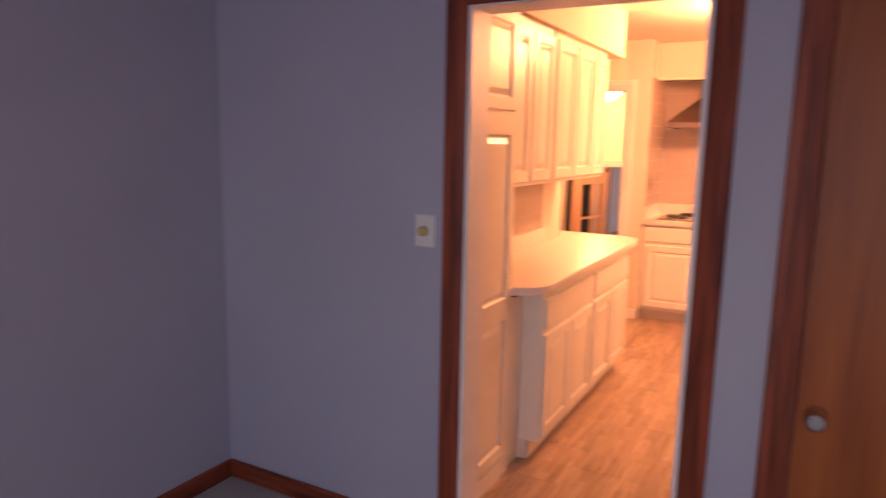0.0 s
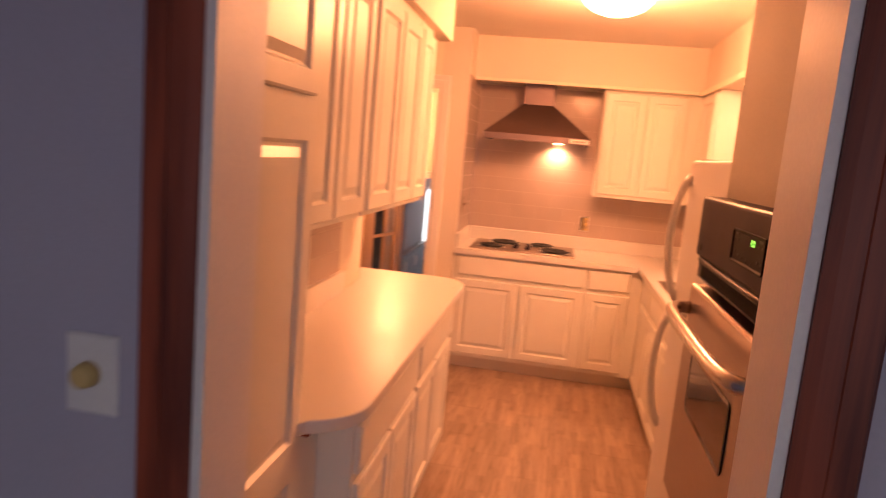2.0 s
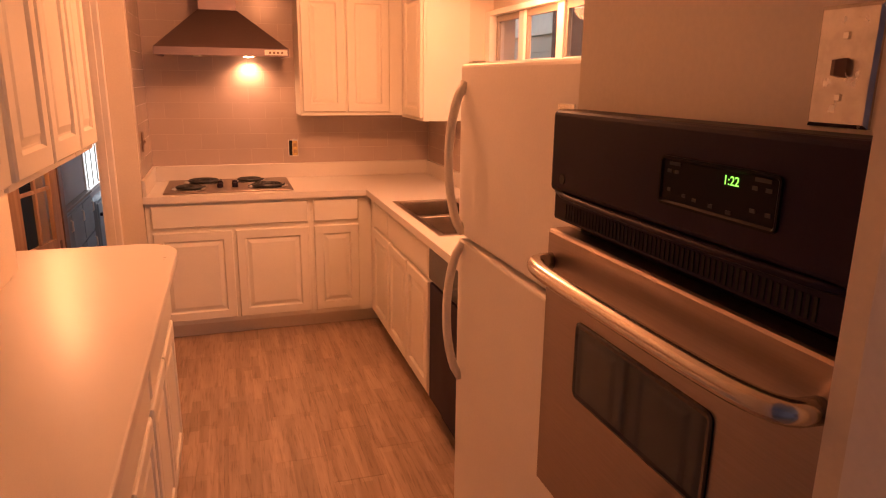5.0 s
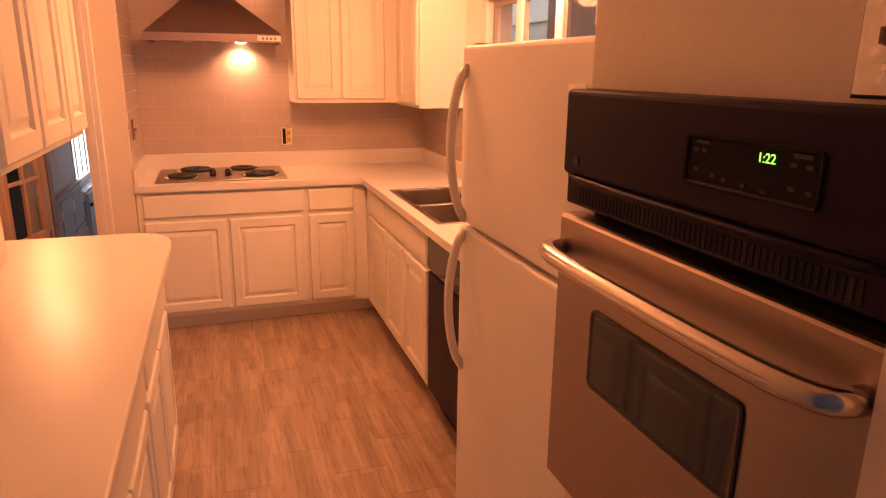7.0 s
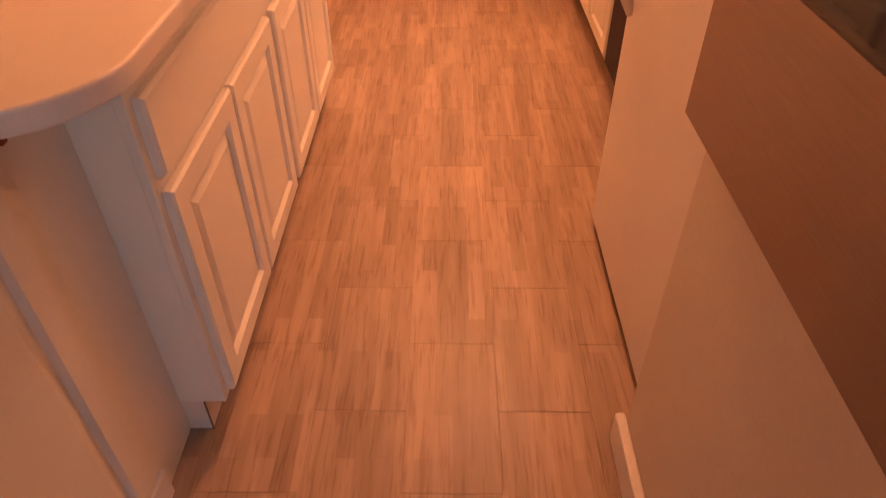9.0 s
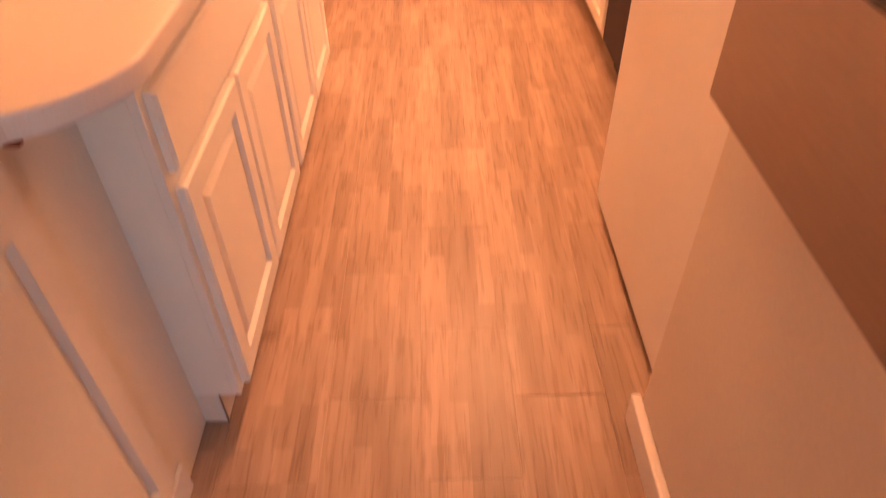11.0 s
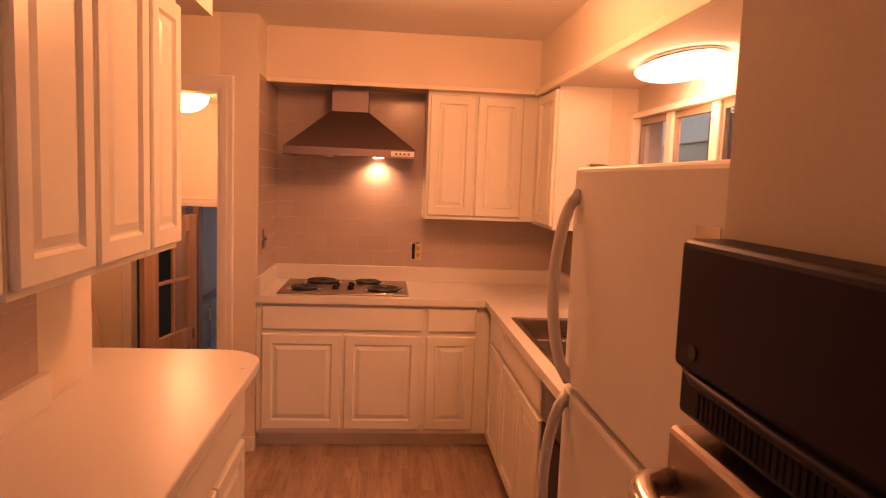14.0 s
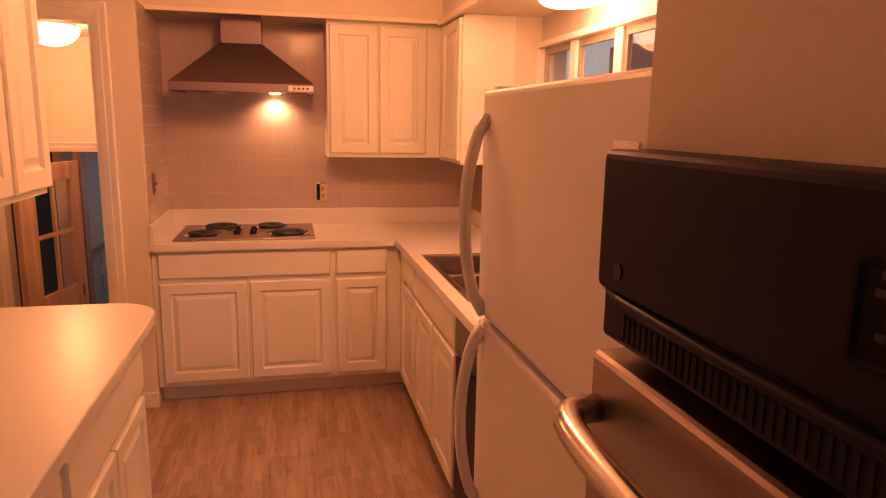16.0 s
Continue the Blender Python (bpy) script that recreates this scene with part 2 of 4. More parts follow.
def rings(facing, plane, u0, u1, v0, v1, steps, cap_first=True, cap_last=True):
    """Nested rectangles (inset, height) joined into one skin: the shape of a framed or raised panel."""
    to = FACE[facing](plane)
    bm = bmesh.new()
    loops = []
    for inset, w in steps:
        a, b, c, d = u0 + inset, u1 - inset, v0 + inset, v1 - inset
        loops.append([bm.verts.new(to(*q, w)) for q in ((a, c), (b, c), (b, d), (a, d))])
    for p, q in zip(loops, loops[1:]):
        for i in range(4):
            bm.faces.new((p[i], p[(i + 1) % 4], q[(i + 1) % 4], q[i]))
    if cap_first:
        bm.faces.new(loops[0][::-1])
    if cap_last:
        bm.faces.new(loops[-1])
    bmesh.ops.recalc_face_normals(bm, faces=bm.faces)
    return bm


def rounded(facing, plane, u0, u1, v0, v1, r, steps, seg=5):
    """Like rings, with round corners."""
    to = FACE[facing](plane)
    bm = bmesh.new()
    loops = []
    for inset, w in steps:
        q = max(r - inset, 0.001)
        loop = []
        for cu, cv, a0 in ((u1 - inset - q, v1 - inset - q, 0), (u0 + inset + q, v1 - inset - q, 90), (u0 + inset + q, v0 + inset + q, 180), (u1 - inset - q, v0 + inset + q, 270)):
            loop += [bm.verts.new(to(cu + q * math.cos(radians(a0 + 90 * i / seg)), cv + q * math.sin(radians(a0 + 90 * i / seg)), w)) for i in range(seg + 1)]
        loops.append(loop)
    n = len(loops[0])
    for p, q in zip(loops, loops[1:]):
        for i in range(n):
            bm.faces.new((p[i], p[(i + 1) % n], q[(i + 1) % n], q[i]))
    bm.faces.new(loops[0][::-1])
    bm.faces.new(loops[-1])
    bmesh.ops.recalc_face_normals(bm, faces=bm.faces)
    return bm


def tube(points, radius, sides=12, closed=False):
    """A round bar along points."""
    bm = bmesh.new()
    pts = [Vector(p) for p in points]
    n = len(pts)
    loops = []
    up = None
    for i, p in enumerate(pts):
        a = pts[(i - 1) % n] if closed or i else p
        b = pts[(i + 1) % n] if closed or i < n - 1 else p
        d = (b - a).normalized()
        if up is None:
            up = d.orthogonal().normalized()
        up = (up - d * up.dot(d)).normalized()
        s = d.cross(up)
        r = radius[i] if isinstance(radius, (list, tuple)) else radius
        loops.append([bm.verts.new(p + r * (math.cos(2 * math.pi * k / sides) * up + math.sin(2 * math.pi * k / sides) * s)) for k in range(sides)])
    pairs = list(zip(loops, loops[1:])) + ([(loops[-1], loops[0])] if closed else [])
    for p, q in pairs:
        for k in range(sides):
            f = bm.faces.new((p[k], p[(k + 1) % sides], q[(k + 1) % sides], q[k]))
            f.smooth = True
    if not closed:
        bm.faces.new(loops[0][::-1])
        bm.faces.new(loops[-1])
    bmesh.ops.recalc_face_normals(bm, faces=bm.faces)
    return bm


def lathe(center, profile, sides=40, cap=True):
    """A turned shape about the vertical: profile of (radius, z)."""
    bm = bmesh.new()
    cx, cy = center[:2]
    loops = []
    for r, z in profile:
        loops.append([bm.verts.new((cx + r * math.cos(2 * math.pi * k / sides), cy + r * math.sin(2 * math.pi * k / sides), z)) for k in range(sides)])
    for p, q in zip(loops, loops[1:]):
        for k in range(sides):
            f = bm.faces.new((p[k], p[(k + 1) % sides], q[(k + 1) % sides], q[k]))
            f.smooth = True
    if cap:
        bm.faces.new(loops[0][::-1])
        bm.faces.new(loops[-1])
    bmesh.ops.recalc_face_normals(bm, faces=bm.faces)
    return bm


def slab(outline, z0, z1, bevel=0.0):
    """An upright prism over a plan outline, its rims rounded."""
    bm = bmesh.new()
    f = bm.faces.new([bm.verts.new((x, y, z0)) for x, y in outline])
    g = bmesh.ops.extrude_face_region(bm, geom=[f])
    bmesh.ops.translate(bm, verts=[v for v in g["geom"] if isinstance(v, bmesh.types.BMVert)], vec=(0, 0, z1 - z0))
    bmesh.ops.recalc_face_normals(bm, faces=bm.faces)
    if bevel:
        edges = [e for e in bm.edges if abs(e.verts[0].co.z - e.verts[1].co.z) < 1e-6]
        bmesh.ops.bevel(bm, geom=edges, offset=bevel, segments=3, affect="EDGES", profile=0.5)
    return bm


def arc(cx, cy, r, a0, a1, n=10):
    return [(cx + r * math.cos(radians(a0 + (a1 - a0) * i / n)), cy + r * math.sin(radians(a0 + (a1 - a0) * i / n))) for i in range(n + 1)]


def pierced(facing, plane, us, vs, holes, depth):
    """A wall slab over a grid of stretches, with cells left open."""
    to = FACE[facing](plane)
    b_ = bmesh.new()
    gv_ = {(i, k): b_.verts.new(to(u, v, -depth)) for i, u in enumerate(us) for k, v in enumerate(vs)}
    fs = [b_.faces.new((gv_[i, k], gv_[i + 1, k], gv_[i + 1, k + 1], gv_[i, k + 1])) for i in range(len(us) - 1) for k in range(len(vs) - 1) if (i, k) not in holes]
    out = bmesh.ops.extrude_face_region(b_, geom=fs)
    d_ = Vector(to(0, 0, 0)) - Vector(to(0, 0, -depth))
    bmesh.ops.translate(b_, verts=[v for v in out["geom"] if isinstance(v, bmesh.types.BMVert)], vec=d_)
    bmesh.ops.recalc_face_normals(b_, faces=b_.faces)
    return b_


# ---- the setting ----
CEIL, SOF = 2.46, 2.15
single("floor", boxes(((-3.2, 2.40, -0.05), (1.3, 6.34, -0.0014)), ((-1.0, 6.34, -0.05), (1.3, 7.0, -0.0014))), M_GROUT, "wood-look vinyl tile floor of the kitchen", "floor", "structure")
single("bedroom_floor", box((-2.1, -2.6, -0.05), (2.6, 2.40, 0.0)), M_CARPET, "short grey carpet in the blue room", "floor", "structure")
single("ceiling", boxes(((-3.2, 2.43, CEIL), (1.4, 7.1, CEIL + 0.1)), ((-2.1, -2.6, CEIL), (2.6, 2.31, CEIL + 0.1))), M_CEIL, "cream painted ceiling", "ceiling", "structure")
# wall between the blue room and the kitchen, opening from -0.71 to 0.07
OL, OR, OT = -0.706, 0.076, 2.03
single("wall_south", boxes(((-2.1, 2.31, 0), (OL, 2.43, CEIL)), ((OR, 2.31, 0), (0.375, 2.43, CEIL)), ((OL, 2.31, OT), (OR, 2.43, CEIL)), ((0.375, 2.31, 2.05), (1.16, 2.43, CEIL)), ((1.16, 2.31, 0), (2.6, 2.43, CEIL)), ((0.375, 2.41, 0), (1.16, 2.43, 2.05))), M_BLUE, "blue-grey painted wall with a doorway", "wall", "structure")
single("wall_bedroom_west", box((-2.06, -2.6, 0), (-1.90, 2.31, CEIL)), M_BLUE, "blue-grey painted wall", "wall", "structure")
single("wall_bedroom_east", box((2.5, -2.6, 0), (2.6, 2.31, CEIL)), M_BLUE, "blue-grey painted wall", "wall", "structure")
single("wall_bedroom_south", boxes(((-2.1, -2.6, 0), (-0.2, -2.5, CEIL)), ((1.4, -2.6, 0), (2.6, -2.5, CEIL)), ((-0.2, -2.6, 0), (1.4, -2.5, 0.8)), ((-0.2, -2.6, 2.0), (1.4, -2.5, CEIL))), M_BLUE, "blue-grey painted wall with a window opening", "wall", "structure")
# kitchen side skin of that wall
single("wall_south_kitchen_side", boxes(((-1.185, 2.43, 0), (OL, 2.45, CEIL)), ((OL, 2.43, OT), (OR, 2.45, CEIL)), ((OR, 2.43, 0), (0.2, 2.45, CEIL))), M_CREAM, "cream painted kitchen side of the doorway wall", "wall", "structure")
single("wall_north", box((-1.03, 6.90, 0), (1.3, 7.02, CEIL)), M_CREAM, "cream wall behind the cooktop", "wall", "structure")
single("wall_alcove", boxes(((-1.03, 6.24, 0), (-0.93, 6.90, CEIL)), ((-1.13, 6.24, 0), (-1.03, 6.36, CEIL))), M_CREAM, "cream wall beside the cooktop", "wall", "structure")
single("wall_nook_north", boxes(((-3.2, 6.24, 0), (-2.3, 6.36, CEIL)), ((-2.3, 6.24, 2.05), (-1.13, 6.36, CEIL))), M_TAN, "tan painted wall with a doorway", "wall", "structure")
single("wall_nook_west", box((-3.2, 4.0, 0), (-3.1, 6.24, CEIL)), M_TAN, "tan painted wall", "wall", "structure")
single("wall_nook_south", box((-3.1, 4.0, 0), (-1.285, 4.1, CEIL)), M_TAN, "tan painted wall", "wall", "structure")
single("wall_west", box((-1.285, 2.43, 0), (-1.185, 4.73, CEIL)), M_CREAM, "cream wall behind the counter", "wall", "structure")
# window wall: opening 4.25..6.0 by 1.05..2.08
single("wall_east", boxes(((1.0, 6.05, 0), (1.3, 6.90, CEIL)), ((1.0, 3.147, 0), (1.3, 4.25, CEIL)), ((1.0, 4.25, 0), (1.3, 6.05, 1.05)), ((1.15, 4.25, 2.0), (1.3, 6.05, CEIL))), M_CREAM, "cream wall with a window over the sink", "wall", "structure")
single("wall_oven", pierced("x-", 0.16, [2.45, 2.55, 3.11, 3.147], [0, 0.84, 1.51, CEIL], {(1, 1)}, 0.04), M_CREAM, "cream painted wall that holds the oven", "wall", "structure")
single("wall_oven_end", box((0.2, 3.107, 0), (1.0, 3.147, CEIL)), M_CREAM, "cream painted end wall beside the refrigerator", "wall", "structure")
single("wall_return", boxes(((0.095, 2.452, 0), (0.158, 2.509, CEIL))), M_CREAM, "cream painted wall return beside the oven", "wall", "structure")
single("soffit_west", box((-1.185, 2.45, SOF), (-0.845, 4.94, CEIL)), M_CREAM, "cream soffit over the wall cabinets", "soffit", "structure")
single("soffit_north", box((-0.93, 6.50, SOF + 0.01), (1.0, 6.90, CEIL)), M_CREAM, "cream soffit over the cooktop", "soffit", "structure")
single("soffit_east", box((0.70, 3.147, SOF - 0.012), (1.15, 6.50, CEIL)), M_CREAM, "cream soffit over the sink", "soffit", "structure")
single("trim_soffit", boxes(((0.672, 3.147, SOF - 0.022), (0.699, 6.499, SOF + 0.014)), ((-0.93, 6.485, SOF - 0.012), (0.672, 6.50, SOF + 0.012)), bevel=0.004), M_TAN, "narrow moulding under the soffit", "trim", "structure")
# hall beyond, down a few steps
HF = -0.72
single("hall_floor", boxes(((-3.0, 7.4, HF - 0.05), (-0.9, 8.3, HF)), ((-2.9, 6.36, -0.05), (-1.0, 6.6, -0.004)), ((-2.9, 6.6, HF), (-1.0, 6.87, -0.18)), ((-2.9, 6.87, HF), (-1.0, 7.14, -0.36)), ((-2.9, 7.14, HF), (-1.0, 7.41, -0.54))), M_PINE, "wooden steps down to the back hall", "floor", "structure")
single("hall_ceiling", box((-2.9, 6.362, 2.17), (-1.13, 8.3, 2.27)), M_CEIL, "low cream hall ceiling", "ceiling", "structure")
single("wall_hall", boxes(((-3.0, 8.3, HF), (-2.36, 8.42, CEIL)), ((-1.18, 8.3, HF), (-0.9, 8.42, CEIL)), ((-2.36, 8.3, 1.30), (-1.18, 8.42, CEIL)), ((-1.13, 6.362, HF), (-1.033, 8.3, CEIL)), ((-3.0, 6.362, HF), (-2.9, 8.3, CEIL))), M_TAN, "tan painted hall wall", "wall", "structure")
single("lower_room_floor", box((-2.05, 8.42, HF - 0.05), (-0.8, 12.2, HF)), M_CARPET, "grey carpet of the lower room", "floor", "structure")
single("lower_room_ceiling", box((-2.05, 8.42, 1.7), (-0.8, 12.2, 1.8)), M_CEIL, "ceiling of the lower room", "ceiling", "structure")
single("wall_lower_room", pierced("x+", -1.95, [8.42, 10.12, 11.72, 12.2], [HF, 0.31, 1.1, 1.7], {(1, 1)}, 0.08), M_SKYBLUE, "pale blue wall of the lower room with a window", "wall", "structure")
single("wall_lower_room_far", boxes(((-2.03, 12.2, HF), (-0.8, 12.28, 1.7)), ((-0.9, 8.42, HF), (-0.82, 12.2, 1.7))), M_SKYBLUE, "pale blue wall of the lower room", "wall", "structure")
# added near-black box: its colour gives the darkness seen past the open door
single("wall_closet", boxes(((-3.6, 8.42, HF), (-3.5, 9.5, 1.7)), ((-3.5, 9.4, HF), (-2.03, 9.5, 1.7)), ((-3.5, 8.42, 1.7), (-2.03, 9.4, 1.8)), ((-3.5, 8.42, HF - 0.05), (-2.03, 9.4, HF))), M_DARK, "near-black box added past the back doorway to keep it dark", "wall", "structure")
single("backdrop", box((-3.2, 9.6, -1.5), (-3.15, 14.0, 3.0)), M_DAY, "bright overcast sky outside", "sky", "structure")

# casings and baseboards
def casing(name, facing, plane, u0, u1, top, width, material, label, depth=0.02, head=None):
    root = thing(name, (0, 0, 0), label, "door frame", kind="structure")
    prof = [(0, 0), (0, depth * 0.7), (0.006, depth), (width * 0.45, depth * 0.8), (width * 0.5, depth * 0.95), (width * 0.8, depth * 0.75), (width, depth * 0.55), (width, 0)]
    to = FACE[facing](plane)
    def run(nm, path, mt):
        bm = bmesh.new()
        loops = [[bm.verts.new(to(*fn(d), w)) for d, w in prof] for fn in path]
        for k in range(len(prof)):
            n = (k + 1) % len(prof)
            bm.faces.new((loops[0][k], loops[0][n], loops[1][n], loops[1][k]))
        bm.faces.new(loops[0][::-1])
        bm.faces.new(loops[1])
        bmesh.ops.recalc_face_normals(bm, faces=bm.faces)
        part(nm, bm, mt, root)
    run("side_casing", (lambda d: (u0 - width + d, 0), lambda d: (u0 - width + d, top + width - d)), material)
    run("side_casing", (lambda d: (u1 + width - d, 0), lambda d: (u1 + width - d, top + width - d)), material)
    run("head_casing", (lambda d: (u0 - width + d, top + width - d), lambda d: (u1 + width - d, top + width - d)), head or material)
    return root


fr = casing("door_frame_1", "y-", 2.31, OL, OR, OT - 0.01, 0.08, M_RED, "dark red-stained moulded wooden door casing", head=M_RED_H)
part("jamb", boxes(((OL - 0.002, 2.306, 0), (OL + 0.016, 2.455, OT)), ((OR - 0.016, 2.306, 0), (OR + 0.002, 2.455, OT)), ((OL + 0.016, 2.306, OT - 0.016), (OR - 0.016, 2.455, OT))), M_WHITE, fr, "cream painted door jamb")
fr3 = casing("door_frame_3", "y-", 6.24, -2.3, -1.13, 2.05, 0.075, M_WHITE, "cream painted casing of the hall doorway", depth=0.016)
part("jamb", boxes(((-2.302, 6.236, 0), (-2.286, 6.364, 2.05)), ((-1.144, 6.236, 0), (-1.128, 6.364, 2.05)), ((-2.286, 6.236, 2.034), (-1.144, 6.364, 2.05))), M_WHITE, fr3)
fr2 = casing("door_frame_2", "y-", 2.31, 0.375, 1.16, 2.05, 0.08, M_RED, "dark red-stained casing of a closet door", head=M_RED_H)


def baseboard(name, lo, hi, material, label):
    return single(name, box(lo, hi, 0.006), material, label, "baseboard", "structure")


baseboard("baseboard_1", (-1.90, 2.294, 0), (OL - 0.08, 2.31, 0.085), M_RED_H, "dark red-stained wooden baseboard")
baseboard("baseboard_2", (-1.90, -2.5, 0), (-1.884, 2.294, 0.085), M_RED_H, "dark red-stained wooden baseboard")
baseboard("baseboard_3", (OR + 0.08, 2.294, 0), (0.295, 2.31, 0.085), M_RED_H, "dark red-stained wooden baseboard")
baseboard("baseboard_4", (0.136, 2.512, 0), (0.159, 3.163, 0.09), M_WHITE, "white painted baseboard under the oven wall")
baseboard("baseboard_5", (-1.05, 6.224, 0), (-0.93, 6.24, 0.09), M_WHITE, "white painted baseboard")

# closet door
cd = thing("door_2", (0.76, 2.35, 0), "orange-brown wood veneer closet door, closed", "door", kind="structure")
part("door_leaf", box((0.379, 2.325, 0.01), (1.156, 2.36, 2.045), 0.003), M_DOOR, cd)
knob = part("door_knob", tube([(0.433, 2.325, 0.808), (0.433, 2.318, 0.808), (0.433, 2.3, 0.808), (0.433, 2.29, 0.808), (0.433, 2.275, 0.808), (0.433, 2.262, 0.808), (0.433, 2.256, 0.808)], [0.032, 0.03, 0.013, 0.013, 0.027, 0.026, 0.016], 20), M_CHROME, cd, "round satin metal knob")

# bedroom window behind
bw = thing("window_2", (0.6, -2.55, 0.8), "white framed window behind the walker", "window", kind="structure")
part("window_frame", boxes(((-0.2, -2.58, 0.8), (-0.14, -2.52, 2.0)), ((1.34, -2.58, 0.8), (1.4, -2.52, 2.0)), ((-0.14, -2.58, 0.8), (1.34, -2.52, 0.86)), ((-0.14, -2.58, 1.94), (1.34, -2.52, 2.0))), M_WHITE, bw)

# light switches and outlets
def wall_plate(name, facing, plane, u, v, w, h, kind, plate_mat, toggle_mat, label, category):
    root = thing(name, FACE[facing](plane)(u, v - h / 2, 0), label, category)
    part("plate", rings(facing, plane, u - w / 2, u + w / 2, v - h / 2, v + h / 2, [(0, 0), (0, 0.003), (0.004, 0.006)]), plate_mat, root)
    to = FACE[facing](plane)
    if kind == "switch":
        part("toggle", rings(facing, plane, u - 0.0045, u + 0.0045, v - 0.011, v + 0.009, [(0, 0.005), (0.001, 0.010), (0.0025, 0.019)]), toggle_mat, root)
        for dv in (-0.03, 0.03):
            part("screw", rings(facing, plane, u - 0.004, u + 0.004, v + dv - 0.004, v + dv + 0.004, [(0, 0.005), (0.001, 0.008)]), M_CHROME, root)
    elif kind == "dimmer":
        part("dimmer_knob", tube([to(u - 0.004, v, 0.005), to(u - 0.004, v, 0.012), to(u - 0.004, v, 0.024), to(u - 0.004, v, 0.027)], [0.02, 0.019, 0.017, 0.012], 20), toggle_mat, root)
    else:
        for dv in (-0.021, 0.021):
            soc = part("socket", rings(facing, plane, u - 0.016, u + 0.016, v + dv - 0.014, v + dv + 0.014, [(0, 0.005), (0.002, 0.009)]), toggle_mat, root)
            for du in (-0.006, 0.006):
                part("slot", rings(facing, plane, u + du - 0.0012, u + du + 0.0012, v + dv - 0.004, v + dv + 0.006, [(0, 0.008), (0, 0.0094)]), M_DARK, soc)
    return root


wall_plate("dimmer_switch", "y-", 2.31, -0.865, 1.24, 0.082, 0.12, "dimmer", M_PLATE, M_IVORY, "white plastic dimmer plate with a yellowed round knob", "light switch")
wall_plate("light_switch", "x-", 0.16, 2.604, 1.617, 0.073, 0.120, "switch", M_SWPLATE, M_BRONZE, "polished metal switch plate with a brown toggle", "light switch")
wall_plate("light_switch", "x+", -0.9205, 6.42, 1.22, 0.07, 0.115, "switch", M_BRONZE, M_BRONZE, "brown switch plate on the tiled wall", "light switch")
bare = thing("outlet", (0.0, 6.89, 1.06), "uncovered wall outlet with an ivory device in a dark box", "outlet")
part("box_rim", rings("y-", 6.8905, -0.034, 0.034, 1.062, 1.178, [(0, 0), (0, 0.006), (0.004, 0.006), (0.004, 0.002)]), M_PLATE, bare)
part("dark_gap", rings("y-", 6.8885, -0.029, -0.007, 1.067, 1.173, [(0, 0), (0, 0.0015)]), M_DARK, bare)
device = part("device", rings("y-", 6.8885, -0.006, 0.029, 1.070, 1.170, [(0, 0), (0, 0.010), (0.003, 0.014)]), M_IVORY, bare)
for v_ in (1.098, 1.142):
    part("socket", rings("y-", 6.8745, 0.001, 0.022, v_ - 0.012, v_ + 0.012, [(0, 0), (0.002, 0.003)]), M_TANPL, device)
part("ear", rings("y-", 6.884, -0.004, 0.027, 1.168, 1.184, [(0, 0), (0, 0.002)]), M_CHROME, device)
wall_plate("outlet", "x+", -1.1755, 3.70, 1.062, 0.072, 0.12, "outlet", M_TANPL, M_IVORY, "tan wall outlet with ivory sockets", "outlet")

# ---- cabinets ----
DOOR_FRAME = [(0, 0), (0, 0.014), (0.005, 0.019), (0.052, 0.019), (0.060, 0.008), (0.062, 0.008)]
DOOR_PANEL = [(0.058, 0.006), (0.066, 0.008), (0.088, 0.0165), (0.089, 0.0165)]


def cab_door(root, facing, plane, u0, u1, v0, v1, name="door"):
    d = part(name, rings(facing, plane, u0, u1, v0, v1, DOOR_FRAME), M_CAB, root)
    part("raised_panel", rings(facing, plane, u0, u1, v0, v1, DOOR_PANEL, cap_first=False), M_CAB, d)
    return d


def drawer(root, facing, plane, u0, u1, v0, v1):
    return part("drawer_front", rings(facing, plane, u0, u1, v0, v1, [(0, 0), (0, 0.012), (0.006, 0.019), (0.01, 0.019)]), M_CAB, root)


def unit(name, facing, plane, u0, u1, z0, z1, depth, label, doors=(), drawers=(), toe=0.0, group="", category="cabinet", open_top=0.0, recess=0.075):
    """A cabinet unit whose face frame stands in the plane."""
    to = FACE[facing](plane)
    root = thing(name, to((u0 + u1) / 2, z0, -depth / 2), label, category, group)
    def bx(u_0, u_1, v_0, v_1, w_0, w_1, bev=0.0):
        a, b = to(u_0, v_0, w_0), to(u_1, v_1, w_1)
        return box(tuple(map(min, a, b)), tuple(map(max, a, b)), bev)
    part("body", bx(u0, u1, z0 + toe, z1 - open_top, -depth, -0.018), M_CAB, root)
    part("face_frame", bx(u0, u1, z0 + toe, z1, -0.018, 0, 0.0015), M_CAB, root)
    if toe:
        part("toe_kick", bx(u0 + 0.0005, u1 - 0.0005, z0, z0 + toe, -depth, -recess), M_CREAM, root)
    for a, b, c, d in doors:
        cab_door(root, facing, plane, a, b, c, d)
    for a, b, c, d in drawers:
        drawer(root, facing, plane, a, b, c, d)
    return root


CT0, CT1 = 0.876, 0.914
# peninsula run (doors look towards +x)
PX = -0.715
for u0, u1 in ((3.175, 4.005), (4.005, 4.84)):
    mid = (u0 + u1) / 2
    unit("base_cabinet", "x+", PX, u0, u1, 0, 0.876, 0.45, "white painted base cabinet with two raised-panel doors and a drawer", [(u0 + 0.022, mid - 0.006, 0.115, 0.645), (mid + 0.006, u1 - 0.022, 0.115, 0.645)], [(u0 + 0.022, u1 - 0.022, 0.675, 0.82)], 0.10, "cabinets under the peninsula", recess=0.05)
first = bpy.data.objects["base_cabinet"]
part("filler_panel", box((-0.862, 3.0205, 0), (-0.817, 3.1745, CT0 - 0.001)), M_CAB, first)
